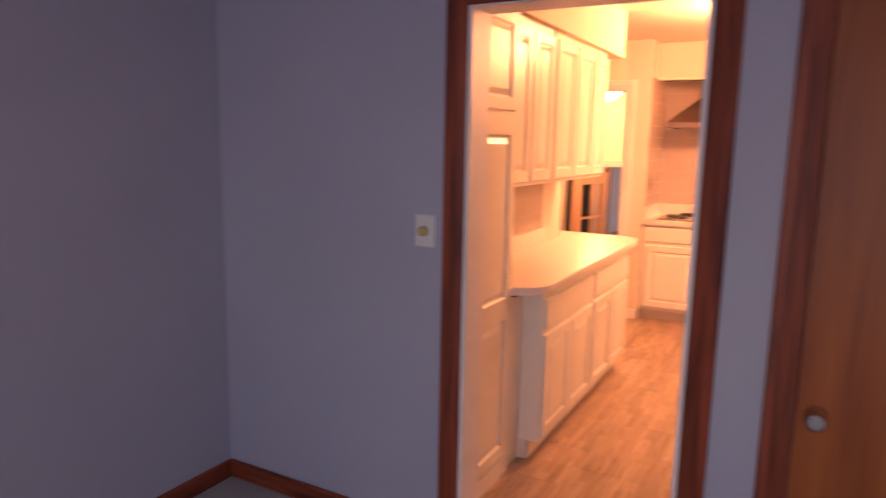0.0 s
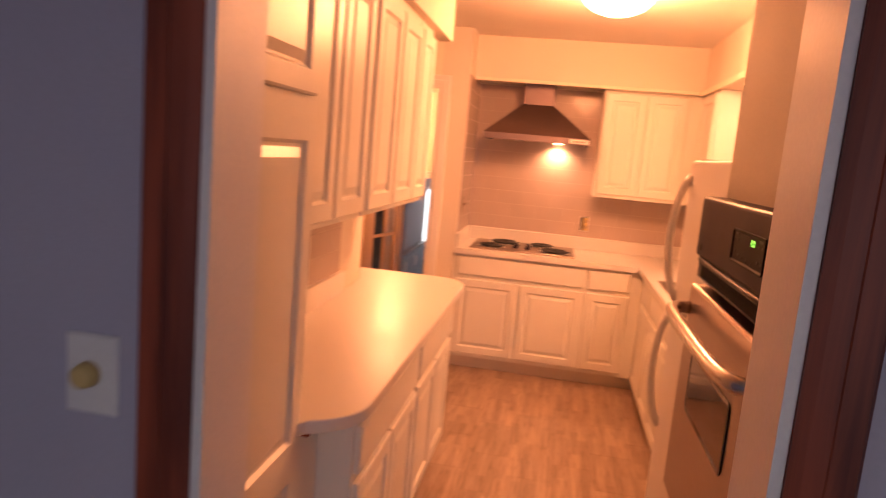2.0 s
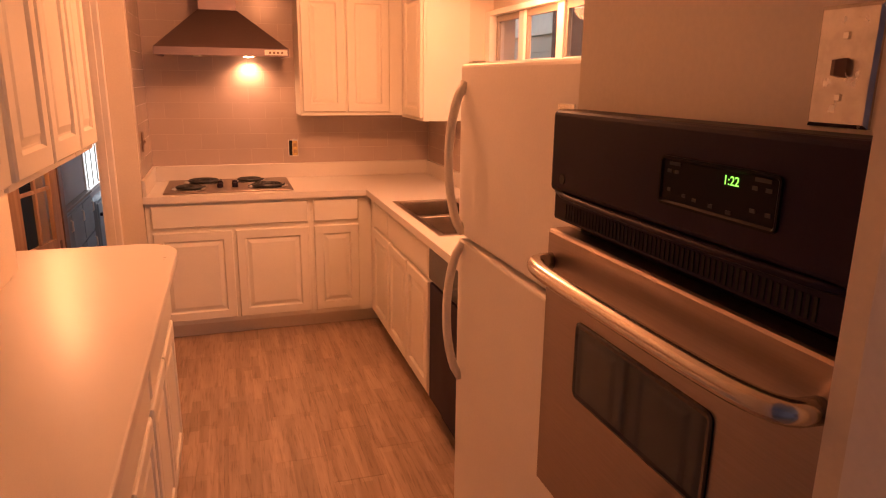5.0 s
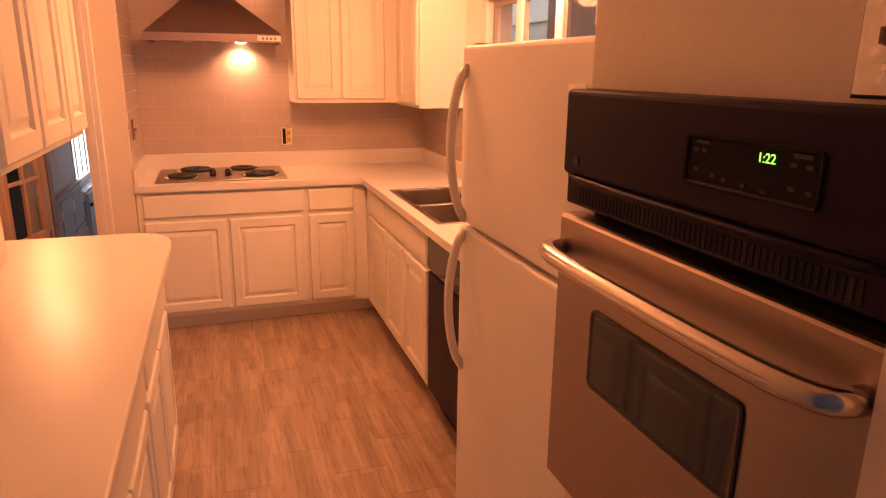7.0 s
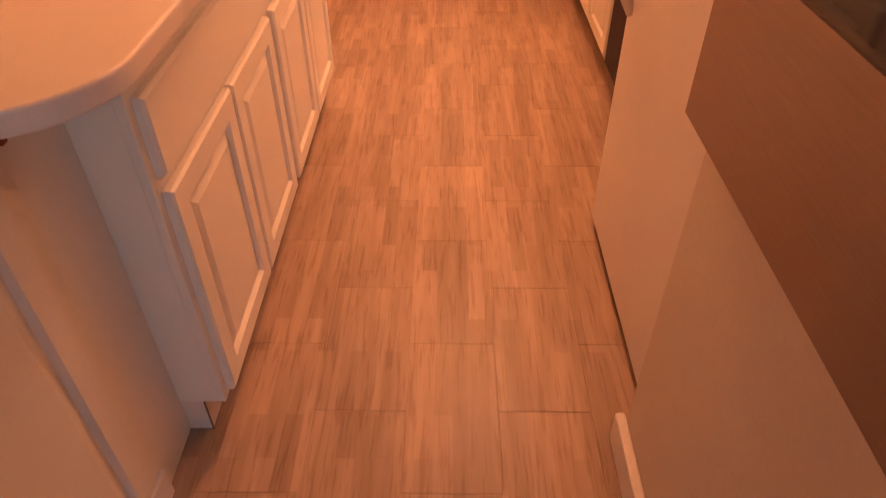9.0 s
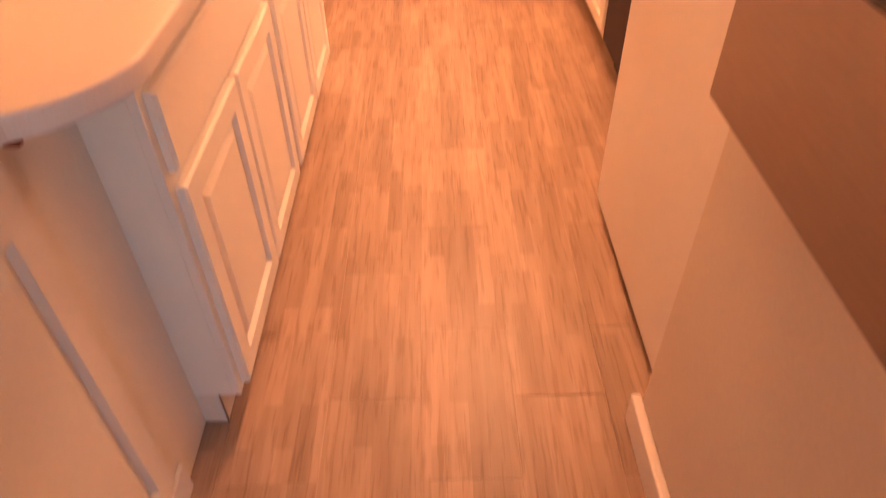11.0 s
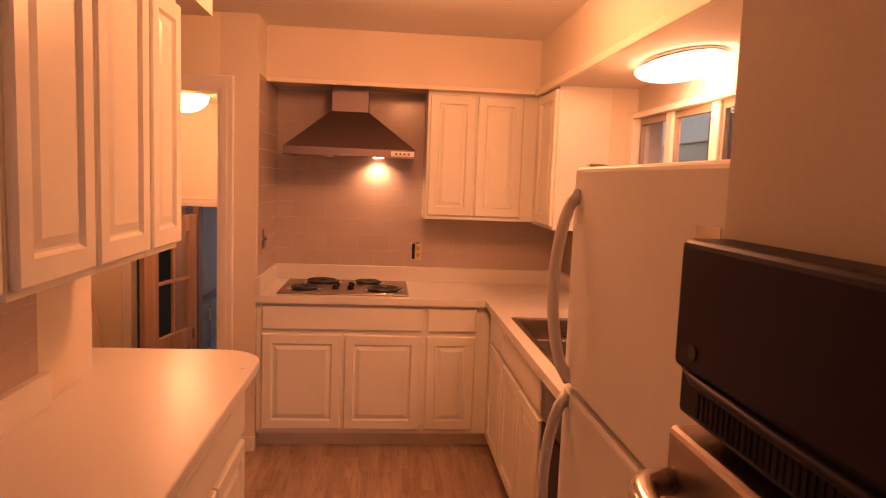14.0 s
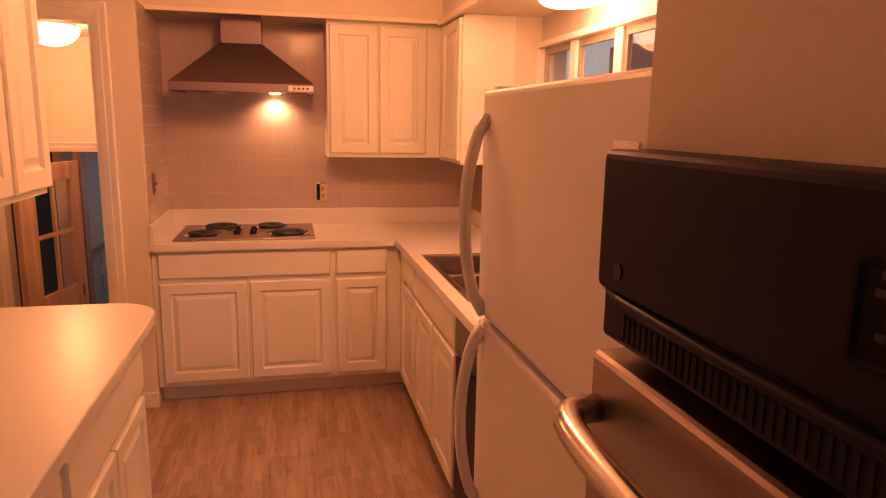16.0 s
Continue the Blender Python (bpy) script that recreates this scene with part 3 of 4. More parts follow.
part("toe_edge", box((-0.7655, 3.173, 0), (-0.7625, 3.177, 0.098)), M_BRONZE, first, "raw brown board edge")
# pantry
pan = unit("pantry_cabinet", "x+", -0.815, 2.452, 3.02, 0, SOF, 0.365, "tall white painted pantry cabinet with raised-panel doors", [(2.50, 2.965, 1.70, 2.11)], (), 0.0)
tall = rings('x+', -0.815, 2.50, 2.965, 0.825, 1.648, [(0, 0), (0, 0.019), (0.050, 0.019), (0.058, 0.008), (0.06, 0.008)])
tall2 = rings('x+', -0.815, 2.50, 2.965, 0.115, 0.825, [(0, 0), (0, 0.019), (0.050, 0.019), (0.058, 0.008), (0.06, 0.008)])
me_ = bpy.data.meshes.new('tmp')
tall2.to_mesh(me_)
tall.from_mesh(me_)
tall2.free()
pd_ = part('door', tall, M_CAB, pan)
for za, zb in ((0.825, 1.648), (0.115, 0.825)):
    part('raised_panel', rings('x+', -0.815, 2.50, 2.965, za, zb, DOOR_PANEL, cap_first=False), M_CAB, pd_)
part("baseboard", box((-0.815, 2.455, 0), (-0.803, 3.02, 0.085), 0.003), M_WHITE, pan)
# wall cabinets over the peninsula
UX = -0.885
for doors in (((3.035, 3.322), (3.342, 3.636)), ((3.684, 4.008), (4.030, 4.360)), ((4.384, 4.646),)):
    a, b = doors[0][0] - 0.008, doors[-1][1] + 0.008
    unit("wall_cabinet", "x+", UX, a, b, 1.355, SOF, 0.30, "white painted wall cabinet with raised-panel doors", [(p, q, 1.375, 2.11) for p, q in doors], group="wall cabinets over the peninsula")
# cooktop run (doors look towards -y)
FY = 6.262
unit("base_cabinet", "y-", FY, -0.927, 0.032, 0, 0.876, 0.63, "white painted base cabinet under the cooktop", [(-0.895, -0.445, 0.13, 0.69), (-0.425, 0.015, 0.13, 0.69)], [(-0.895, 0.015, 0.72, 0.855)], 0.10, "cabinets along the cooktop wall")
corner = unit("base_cabinet", "y-", FY, 0.032, 0.42, 0, 0.876, 0.63, "white painted corner base cabinet with one door and a drawer", [(0.05, 0.335, 0.13, 0.69)], [(0.05, 0.335, 0.72, 0.855)], 0.10, "cabinets along the cooktop wall")
part("toe_kick_return", boxes(((0.42, FY + 0.075, 0), (0.495, 6.40, 0.099)), ((0.495, 6.2615, 0), (0.52, 6.40, 0.099))), M_CREAM, corner)
# sink run (doors look towards -x)
RX = 0.42
unit("base_cabinet", "x-", RX, 4.88, 6.262, 0, 0.876, 0.57, "white painted sink base cabinet with raised-panel doors", [(5.71, 6.12, 0.13, 0.69), (5.30, 5.69, 0.13, 0.69), (4.90, 5.28, 0.13, 0.69)], [(5.71, 6.12, 0.72, 0.855), (4.90, 5.69, 0.72, 0.855)], 0.10, "cabinets along the sink wall", open_top=0.2)
# wall cabinets by the hood and in the corner
unit("wall_cabinet", "y-", 6.57, 0.03, 0.71, 1.36, SOF + 0.01, 0.32, "white painted wall cabinet with two raised-panel doors", [(0.045, 0.325, 1.385, 2.12), (0.337, 0.62, 1.385, 2.12)], group="wall cabinets round the corner")
unit("wall_cabinet", "x-", 0.71, 6.05, 6.57, 1.35, SOF - 0.014, 0.30, "white painted corner wall cabinet beside the window", [(6.065, 6.46, 1.37, 2.12)], group="wall cabinets round the corner")
unit("wall_cabinet", "x-", 0.72, 3.19, 4.09, 1.70, SOF - 0.014, 0.27, "white painted wall cabinet over the refrigerator", [(3.21, 3.63, 1.72, 2.12), (3.65, 4.07, 1.72, 2.12)])

# ---- worktops ----
CT0, CT1 = 0.876, 0.914
edge = -0.662
plan = [(-1.183, 2.945), (-0.80, 2.945)] + arc(edge - 0.19, 3.150, 0.19, -68, 0, 12) + arc(edge - 0.17, 4.88, 0.17, 0, 90, 10) + [(-1.33, 5.05), (-1.33, 4.625), (-1.183, 4.625)]
pw = thing("worktop", (-0.95, 4.0, CT0), "off-white laminate peninsula worktop with rounded corners", "worktop")
part("slab", slab(plan, CT0, CT1, 0.006), M_LAM, pw)
part("upstand", box((-1.183, 3.022, CT1), (-1.158, 4.40, CT1 + 0.10), 0.003), M_LAM, pw)
# small dark block for the mark below the rim by the pantry
part("shim", box((-0.795, 2.976, CT0 - 0.008), (-0.774, 2.990, CT0), 0.002), M_RED, pw, "small dark red block under the rim")

# the L-shaped top is cut round the sink bowls
SX0, SX1, SY0, SY1 = 0.455, 0.86, 4.86, 5.73
rw = thing("worktop", (0.2, 6.5, CT0), "off-white laminate L-shaped worktop along two walls", "worktop")
gx, gy = [-0.928, 0.385, SX0, SX1, 0.998], [3.99, SY0, SY1, 6.225, 6.898]
bm = bmesh.new()
gv = {(i, k): bm.verts.new((x, y, CT0)) for i, x in enumerate(gx) for k, y in enumerate(gy)}
gf = [bm.faces.new((gv[i, k], gv[i + 1, k], gv[i + 1, k + 1], gv[i, k + 1])) for i in range(4) for k in range(4) if (k == 3 or i > 0) and not (i == 2 and k == 1)]
ge = bmesh.ops.extrude_face_region(bm, geom=gf)
bmesh.ops.translate(bm, verts=[v for v in ge["geom"] if isinstance(v, bmesh.types.BMVert)], vec=(0, 0, CT1 - CT0))
bmesh.ops.delete(bm, geom=[v for v in bm.verts if not v.link_faces], context="VERTS")
bmesh.ops.recalc_face_normals(bm, faces=bm.faces)
part("slab", bm, M_LAM, rw)
part("upstand", boxes(((-0.928, 6.876, CT1), (0.998, 6.898, CT1 + 0.10)), ((-0.928, 6.24, CT1), (-0.906, 6.876, CT1 + 0.10)), ((0.976, 3.99, CT1), (0.998, 6.876, CT1 + 0.10)), bevel=0.003), M_LAM, rw)

# ---- sink ----
sk = thing("sink", (0.66, 5.35, CT0), "stainless steel double-bowl kitchen sink", "sink")
def bowl(y0, y1):
    bm = bmesh.new()
    loops = []
    for inset, z in ((0.0, CT1 + 0.004), (0.006, CT1), (0.016, CT1 - 0.16), (0.05, CT1 - 0.18)):
        loops.append([bm.verts.new((x, y, z)) for x, y in ((SX0 + 0.01 + inset, y0 + inset), (SX1 - 0.06 - inset, y0 + inset), (SX1 - 0.06 - inset, y1 - inset), (SX0 + 0.01 + inset, y1 - inset))])
    for p, q in zip(loops, loops[1:]):
        for i in range(4):
            bm.faces.new((p[i], p[(i + 1) % 4], q[(i + 1) % 4], q[i]))
    bm.faces.new(loops[-1])
    return bm
ym = (SY0 + SY1) / 2
part("rim", boxes(((SX0 - 0.015, SY0 - 0.015, CT1), (SX1 + 0.015, SY0 + 0.012, CT1 + 0.006)), ((SX0 - 0.015, SY1 - 0.012, CT1), (SX1 + 0.015, SY1 + 0.015, CT1 + 0.006)), ((SX0 - 0.015, SY0 + 0.012, CT1), (SX0 + 0.012, SY1 - 0.012, CT1 + 0.006)), ((SX1 - 0.07, SY0 + 0.012, CT1), (SX1 + 0.015, SY1 - 0.012, CT1 + 0.006)), ((SX0 + 0.012, ym - 0.018, CT1), (SX1 - 0.07, ym + 0.018, CT1 + 0.005)), bevel=0.002), M_CHROME, sk)
part("bowl", bowl(SY0 + 0.008, ym - 0.014), M_POLISH, sk)
part("bowl", bowl(ym + 0.014, SY1 - 0.008), M_POLISH, sk)

# ---- cooktop ----
KX0, KX1, KY0, KY1 = -0.825, -0.062, 6.30, 6.84
ck = thing("cooktop", ((KX0 + KX1) / 2, (KY0 + KY1) / 2, CT1), "stainless steel cooktop with four black coil burners", "cooktop")
part("tray", box((KX0, KY0, CT1), (KX1, KY1, CT1 + 0.010), 0.004), M_STEEL, ck)
for bx_, by_, br in ((-0.68, 6.44, 0.085), (-0.60, 6.71, 0.105), (-0.31, 6.71, 0.085), (-0.21, 6.45, 0.105)):
    pan_ = part("drip_pan", lathe((bx_, by_), [(br + 0.02, CT1 + 0.010), (br + 0.02, CT1 + 0.014), (br + 0.008, CT1 + 0.013), (br * 0.3, CT1 + 0.0105)], 28), M_CHROME, ck)
    turns = 4
    pts = [(bx_ + (0.02 + (br - 0.02) * i / (turns * 20)) * math.cos(i * math.pi / 10), by_ + (0.02 + (br - 0.02) * i / (turns * 20)) * math.sin(i * math.pi / 10), CT1 + 0.023) for i in range(turns * 20 + 1)]
    part("coil", tube(pts, 0.0065, 6), M_COIL, pan_)
for kx, ky in ((-0.50, 6.47), (-0.50, 6.58), (-0.41, 6.58), (-0.41, 6.47)):
    part("control_knob", lathe((kx, ky), [(0.019, CT1 + 0.010), (0.019, CT1 + 0.018), (0.014, CT1 + 0.034), (0.011, CT1 + 0.036)], 16), M_BLACK, ck)

# ---- range hood ----
HX0, HX1, HY0, HY1, HZ = -0.815, -0.045, 6.40, 6.89, 1.722
hood = thing("range_hood", ((HX0 + HX1) / 2, 6.65, HZ), "brushed steel chimney range hood over the cooktop", "range hood")
DX0, DX1, DY0 = -0.56, -0.335, 6.66
bm = bmesh.new()
lo = [bm.verts.new(p) for p in ((HX0, HY0, HZ + 0.045), (HX1, HY0, HZ + 0.045), (HX1, HY1, HZ + 0.045), (HX0, HY1, HZ + 0.045))]
hi = [bm.verts.new(p) for p in ((DX0 - 0.004, DY0 - 0.004, 2.0), (DX1 + 0.004, DY0 - 0.004, 2.0), (DX1 + 0.004, HY1, 2.0), (DX0 - 0.004, HY1, 2.0))]
for i in range(4):
    bm.faces.new((lo[i], lo[(i + 1) % 4], hi[(i + 1) % 4], hi[i]))
bm.faces.new(hi)
bmesh.ops.recalc_face_normals(bm, faces=bm.faces)
part("canopy", bm, M_HOODSTEEL, hood)
rim = part("rim", boxes(((HX0, HY0, HZ), (HX1, HY0 + 0.02, HZ + 0.045)), ((HX0, HY0 + 0.02, HZ), (HX0 + 0.02, HY1, HZ + 0.045)), ((HX1 - 0.02, HY0 + 0.02, HZ), (HX1, HY1, HZ + 0.045))), M_HOODSTEEL, hood)
part("filter", box((HX0 + 0.02, HY0 + 0.02, HZ + 0.012), (HX1 - 0.02, HY1, HZ + 0.022)), M_STEEL, hood)
part("duct_cover", box((DX0, DY0, 2.0), (DX1, HY1, SOF + 0.01), 0.002), M_HOODSTEEL, hood)
part("control_panel", box((-0.19, HY0 - 0.003, HZ + 0.008), (-0.055, HY0, HZ + 0.038), 0.001), M_PLATE, rim)
for i in range(4):
    part("button", box((-0.165 + i * 0.024, HY0 - 0.008, HZ + 0.016), (-0.152 + i * 0.024, HY0 - 0.003, HZ + 0.029), 0.002), M_BRONZE, rim)
for lx in (-0.27, -0.59):
    part("lamp_lens", lathe((lx, 6.835), [(0.035, HZ + 0.012), (0.03, HZ + 0.004), (0.01, HZ + 0.002)], 20), M_SPOTGLASS if lx > -0.4 else M_PLATE, hood)

# ---- refrigerator ----
fx, fy0, fy1 = 0.218, 3.20, 3.955
fg = thing("refrigerator", (0.62, (fy0 + fy1) / 2, 0), "white top-freezer refrigerator with curved handles", "refrigerator")
part("cabinet", box((fx + 0.085, fy0 + 0.004, 0.0), (0.97, fy1 - 0.004, 1.64), 0.006), M_FRIDGE, fg)
# black strip set back in the gap below the lower door
part("grille", box((fx + 0.02, fy0 + 0.01, 0.0), (fx + 0.085, fy1 - 0.01, 0.026)), M_BLACK, fg)
fdoor = part("freezer_door", box((fx, fy0, 1.143), (fx + 0.065, fy1, 1.645), 0.012, 3), M_FRIDGE, fg)
ldoor = part("fridge_door", box((fx, fy0, 0.028), (fx + 0.065, fy1, 1.131), 0.012, 3), M_FRIDGE, fg)
part("hinge_cap", box((fx + 0.02, fy1 - 0.05, 1.645), (fx + 0.06, fy1 - 0.015, 1.653), 0.003), M_PLATE, fg)
def bow_handle(z0, z1):
    pts = []
    for i in range(15):
        s = i / 14
        k = math.sin(math.pi * s) ** 0.55
        pts.append((fx + 0.004 - 0.050 * k, fy1 - 0.04, z0 + (z1 - z0) * s))
    return tube(pts, [0.017] + [0.0135] * 13 + [0.017], 12)
part("handle", bow_handle(1.155, 1.59), M_PLATE, fdoor, "curved white plastic handle")
part("handle", bow_handle(0.685, 1.12), M_PLATE, ldoor, "curved white plastic handle")
part("badge", box((fx - 0.003, 3.262, 1.532), (fx, 3.330, 1.556), 0.001), M_CHROME, fdoor)

# ---- wall oven ----
oy0, oy1 = 2.513, 3.145
ov = thing("wall_oven", (0.3, (oy0 + oy1) / 2, 0.83), "built-in wall oven with black control panel and steel door", "oven")
part("cavity", box((0.17, oy0 + 0.045, 0.85), (0.75, oy1 - 0.03, 1.51)), M_BLACK, ov)
part("control_panel", box((0.097, oy0, 1.402), (0.16, oy1, 1.543), 0.009, 3), M_BLACK, ov, "satin black control panel")
disp = part("display", rounded("x-", 0.0972, 2.618, 2.824, 1.436, 1.499, 0.008, [(0, 0), (0, 0.0035), (0.003, 0.0035), (0.006, 0.0010)]), M_DISPLAY, ov)
vt = part("vent_strip", box((0.106, oy0 + 0.002, 1.350), (0.15, oy1 - 0.002, 1.401), 0.006), M_BLACK, ov)
for i in range(54):
    y = oy0 + 0.05 + i * 0.0100
    part("vent_slot", box((0.1045, y, 1.358), (0.1068, y + 0.0048, 1.384)), M_DARK, vt)
part("vent_lip", tube([(0.112, oy0 + 0.004, 1.400), (0.100, oy0 + 0.05, 1.398), (0.097, oy0 + 0.2, 1.396), (0.097, oy1 - 0.2, 1.396), (0.100, oy1 - 0.05, 1.398), (0.112, oy1 - 0.004, 1.400)], 0.0055, 8), M_BLACK, ov)
od = part("oven_door", rings("x-", 0.142, oy0, oy1, 0.821, 1.332, [(0, 0), (0, 0.036), (0.002, 0.041), (0.006, 0.044), (0.1, 0.045)]), M_STEEL, ov, "brushed steel oven door")
part("door_window", rounded("x-", 0.0975, 2.674, 3.016, 1.062, 1.200, 0.014, [(0, 0), (0, 0.0035), (0.004, 0.0045), (0.010, 0.003)]), M_BLACKG, od)
hz = 1.276
hp = [(0.098 - 0.056 * max(0.0, 1 - abs(i / 14 - 1) ** 3.4) ** 0.55, oy0 + 0.022 + (oy1 - oy0 - 0.044) * (1 - math.cos(math.pi * i / 28)) / 2, hz) for i in range(29)]
part("door_handle", tube(hp, 0.0150, 16), M_POLISH, od, "polished steel bar handle")
part("badge", tube([(0.0975, 3.098, 1.427), (0.0955, 3.098, 1.427)], 0.0085, 24), M_MARK, ov)
for k, (my, mz, mw) in enumerate(((2.815, 1.482, 0.022), (2.818, 1.472, 0.008), (2.803, 1.472, 0.008), (2.815, 1.448, 0.007), (2.785, 1.444, 0.007), (2.765, 1.442, 0.007), (2.735, 1.440, 0.007), (2.705, 1.438, 0.009), (2.665, 1.482, 0.024), (2.668, 1.472, 0.008), (2.648, 1.472, 0.009), (2.668, 1.447, 0.009), (2.645, 1.446, 0.008))):
    part("key_mark", box((0.0952, my - mw - 0.008, mz + 0.006), (0.0960, my - 0.008, mz + 0.0105)), M_MARK, disp)
fc = bpy.data.curves.new("clock_digits", "FONT")
fc.body, fc.size, fc.align_x, fc.align_y, fc.extrude = "1:22", 0.0152, "CENTER", "CENTER", 0.0002
tmp = new("clock_digits", fc)
dg = bpy.context.evaluated_depsgraph_get()
me = bpy.data.meshes.new_from_object(tmp.evaluated_get(dg))
bpy.data.objects.remove(tmp)
bm = bmesh.new()
bm.from_mesh(me)
bmesh.ops.transform(bm, matrix=pose(0.0955, 2.693, 1.4825, 90, 0, -90), verts=bm.verts)
part("clock_digits", bm, M_GREEN, disp, "green digits reading 1:22")

ov.location += Vector((0.009, -0.009, 0.009))

# ---- dishwasher ----
dw = thing("dishwasher", (0.7, 4.55, 0), "black built-in dishwasher beside the refrigerator", "dishwasher")
part("body", box((0.46, 4.22, 0.1), (0.97, 4.876, 0.87)), M_BLACK, dw)
part("door", box((0.405, 4.225, 0.12), (0.46, 4.872, 0.70), 0.006), M_BLACK, dw)
part("control_panel", box((0.40, 4.225, 0.715), (0.46, 4.872, 0.868), 0.006), M_BLACKG, dw)
part("kick_plate", box((0.47, 4.225, 0.0), (0.50, 4.872, 0.10)), M_BLACK, dw)

# ---- ceiling lamps ----
def dome_lamp(name, x, y, z, r, drop, label, longer=1.0):
    root = thing(name, (x, y, z - drop), label, "ceiling lamp")
    part("canopy", lathe((x, y), [(r * 0.86, z), (r * 0.9, z - 0.012), (r * 0.82, z - 0.03)], 36), M_CHROME, root)
    sh = part("shade", lathe((x, y), [(r * math.cos(a), z - 0.03 - (drop - 0.03) * math.sin(a)) for a in [i * math.pi / 2 / 9 for i in range(9)] + [1.52]], 40), M_LAMP, root)
    sh.visible_shadow = False
    root.scale.y = longer
    return root


dome_lamp("ceiling_lamp", -0.05, 4.95, CEIL, 0.18, 0.14, "lit white glass dome ceiling lamp in the kitchen")
dome_lamp("ceiling_lamp", 0.985, 5.16, SOF - 0.012, 0.155, 0.082, "lit white oval glass lamp under the soffit", 2.15)
dome_lamp("ceiling_lamp", -1.68, 7.5, 2.17, 0.165, 0.15, "lit white glass dome lamp in the hall")

# ---- kitchen window ----
win = thing("window_1", (1.15, 5.1, 1.05), "white painted multi-pane window over the sink", "window", kind="structure")
part("window_frame", boxes(((1.10, 5.98, 1.05), (1.2, 6.05, 2.0)), ((1.10, 4.25, 1.05), (1.2, 4.31, 2.0)), ((1.10, 4.31, 1.97), (1.2, 5.98, 2.0)), ((1.10, 4.31, 1.05), (1.2, 5.98, 1.10)), bevel=0.004), M_WHITE, win)
ys = [4.31, 4.70, 5.12, 5.575, 5.995]
zs = [1.10, 1.40, 1.70, 1.97]
for y in ys[1:-1]:
    part("mullion", box((1.125, y - 0.036, 1.10), (1.175, y + 0.036, 1.97), 0.006), M_WHITE, win)
for a, b in zip(ys, ys[1:]):
    for z in zs[1:-1]:
        part("glazing_bar", box((1.135, a + 0.036, z - 0.012), (1.165, b - 0.036, z + 0.012), 0.004), M_WHITE, win)
    part("sash", boxes(((1.14, a + 0.03, 1.10), (1.16, a + 0.056, 1.97)), ((1.14, b - 0.056, 1.10), (1.16, b - 0.03, 1.97)), ((1.14, a + 0.056, 1.935), (1.16, b - 0.056, 1.97))), M_SASH, win)
    for c, d in zip(zs, zs[1:]):
        pn = part("pane", box((1.148, a + 0.03, c), (1.152, b - 0.03, d)), M_GLASS, win)
        pn.visible_shadow = False
part("window_sill", box((0.985, 4.25, 1.03), (1.14, 6.05, 1.05), 0.005), M_WHITE, win)

# outside the kitchen window: a neighbouring wall with an eave
single("ground", box((-60, -60, -0.9), (60, 60, -0.80)), M_GRASS, "grass ground outside", "ground", "structure")
nb = thing("porch", (3.2, 5, -0.8), "pale grey sided porch wall with a white fascia", "building")
part("wall", box((3.2, 1.5, -0.8), (3.3, 16.0, 3.2)), M_SIDING, nb)
for i in range(14):
    part("siding_board", box((3.175, 1.5, -0.15 + i * 0.16), (3.2, 16.0, 0.005 + i * 0.16)), M_SIDING, nb)
part("fascia", box((3.14, 1.5, 2.12), (3.2, 16.0, 2.18), 0.004), M_EAVE, nb)
part("upper_panel", box((3.17, 1.5, 2.18), (3.2, 16.0, 3.2)), M_EAVE, nb)
part("brick_pier", box((2.4, 7.4, -0.8), (2.75, 7.75, 2.2)), M_BRICK, nb)

# ---- hall and lower room ----
hall_door = thing("french_door", (-1.822, 8.262, HF), "pine french door with glass panes, standing open", "door")
leaf = Matrix.Translation((-1.822, 8.262, 0)) @ Matrix.Rotation(math.atan2(-0.764, -0.172), 4, "Z")
def leaf_part(name, lo, hi, material, bev=0.003):
    b_ = box(lo, hi, bev)
    bmesh.ops.transform(b_, matrix=leaf, verts=b_.verts)
    return part(name, b_, material, hall_door)
DT, DW = 1.235, 0.783
P0, PM0, PM1, P1 = 0.125, 0.335, 0.365, 0.590
leaf_part("stile", (0, -0.02, HF + 0.01), (P0, 0.02, DT), M_PINE)
leaf_part("stile", (P1, -0.02, HF + 0.01), (DW, 0.02, DT), M_PINE)
leaf_part("top_rail", (P0, -0.02, 1.105), (P1, 0.02, DT), M_PINE)
leaf_part("bottom_rail", (P0, -0.02, HF + 0.01), (P1, 0.02, HF + 0.22), M_PINE)
leaf_part("lock_rail", (P0, -0.02, 0.12), (P1, 0.02, 0.285), M_PINE)
leaf_part("bottom_panel", (P0, -0.012, HF + 0.22), (P1, 0.012, 0.12), M_PINE)
leaf_part("muntin", (PM0, -0.014, 0.285), (PM1, 0.014, 1.105), M_PINE)
for a, b in ((P0, PM0), (PM1, P1)):
    leaf_part("muntin", (a, -0.013, 0.700), (b, 0.013, 0.728), M_PINE)
    for c, d in ((0.285, 0.700), (0.728, 1.105)):
        leaf_part("pane", (a, -0.003, c), (b, 0.003, d), M_GLASS, 0)
leaf_part("lock_plate", (0.05, 0.02, 0.17), (0.085, 0.025, 0.26), M_BRONZE)
fr4 = casing("door_frame_4", "y-", 8.3, -2.36, -1.20, 1.30, 0.075, M_WHITE, "cream painted casing of the back doorway")
lw = thing("window_3", (-1.99, 10.92, 0.31), "bright window of the lower room with glowing slats in place of daylit panes", "window", kind="structure")
part("window_frame", boxes(((-2.02, 10.12, 0.31), (-1.94, 10.17, 1.1)), ((-2.02, 11.67, 0.31), (-1.94, 11.72, 1.1)), ((-2.02, 10.17, 0.31), (-1.94, 11.67, 0.35)), ((-2.02, 10.17, 1.06), (-1.94, 11.67, 1.1))), M_WHITE, lw)
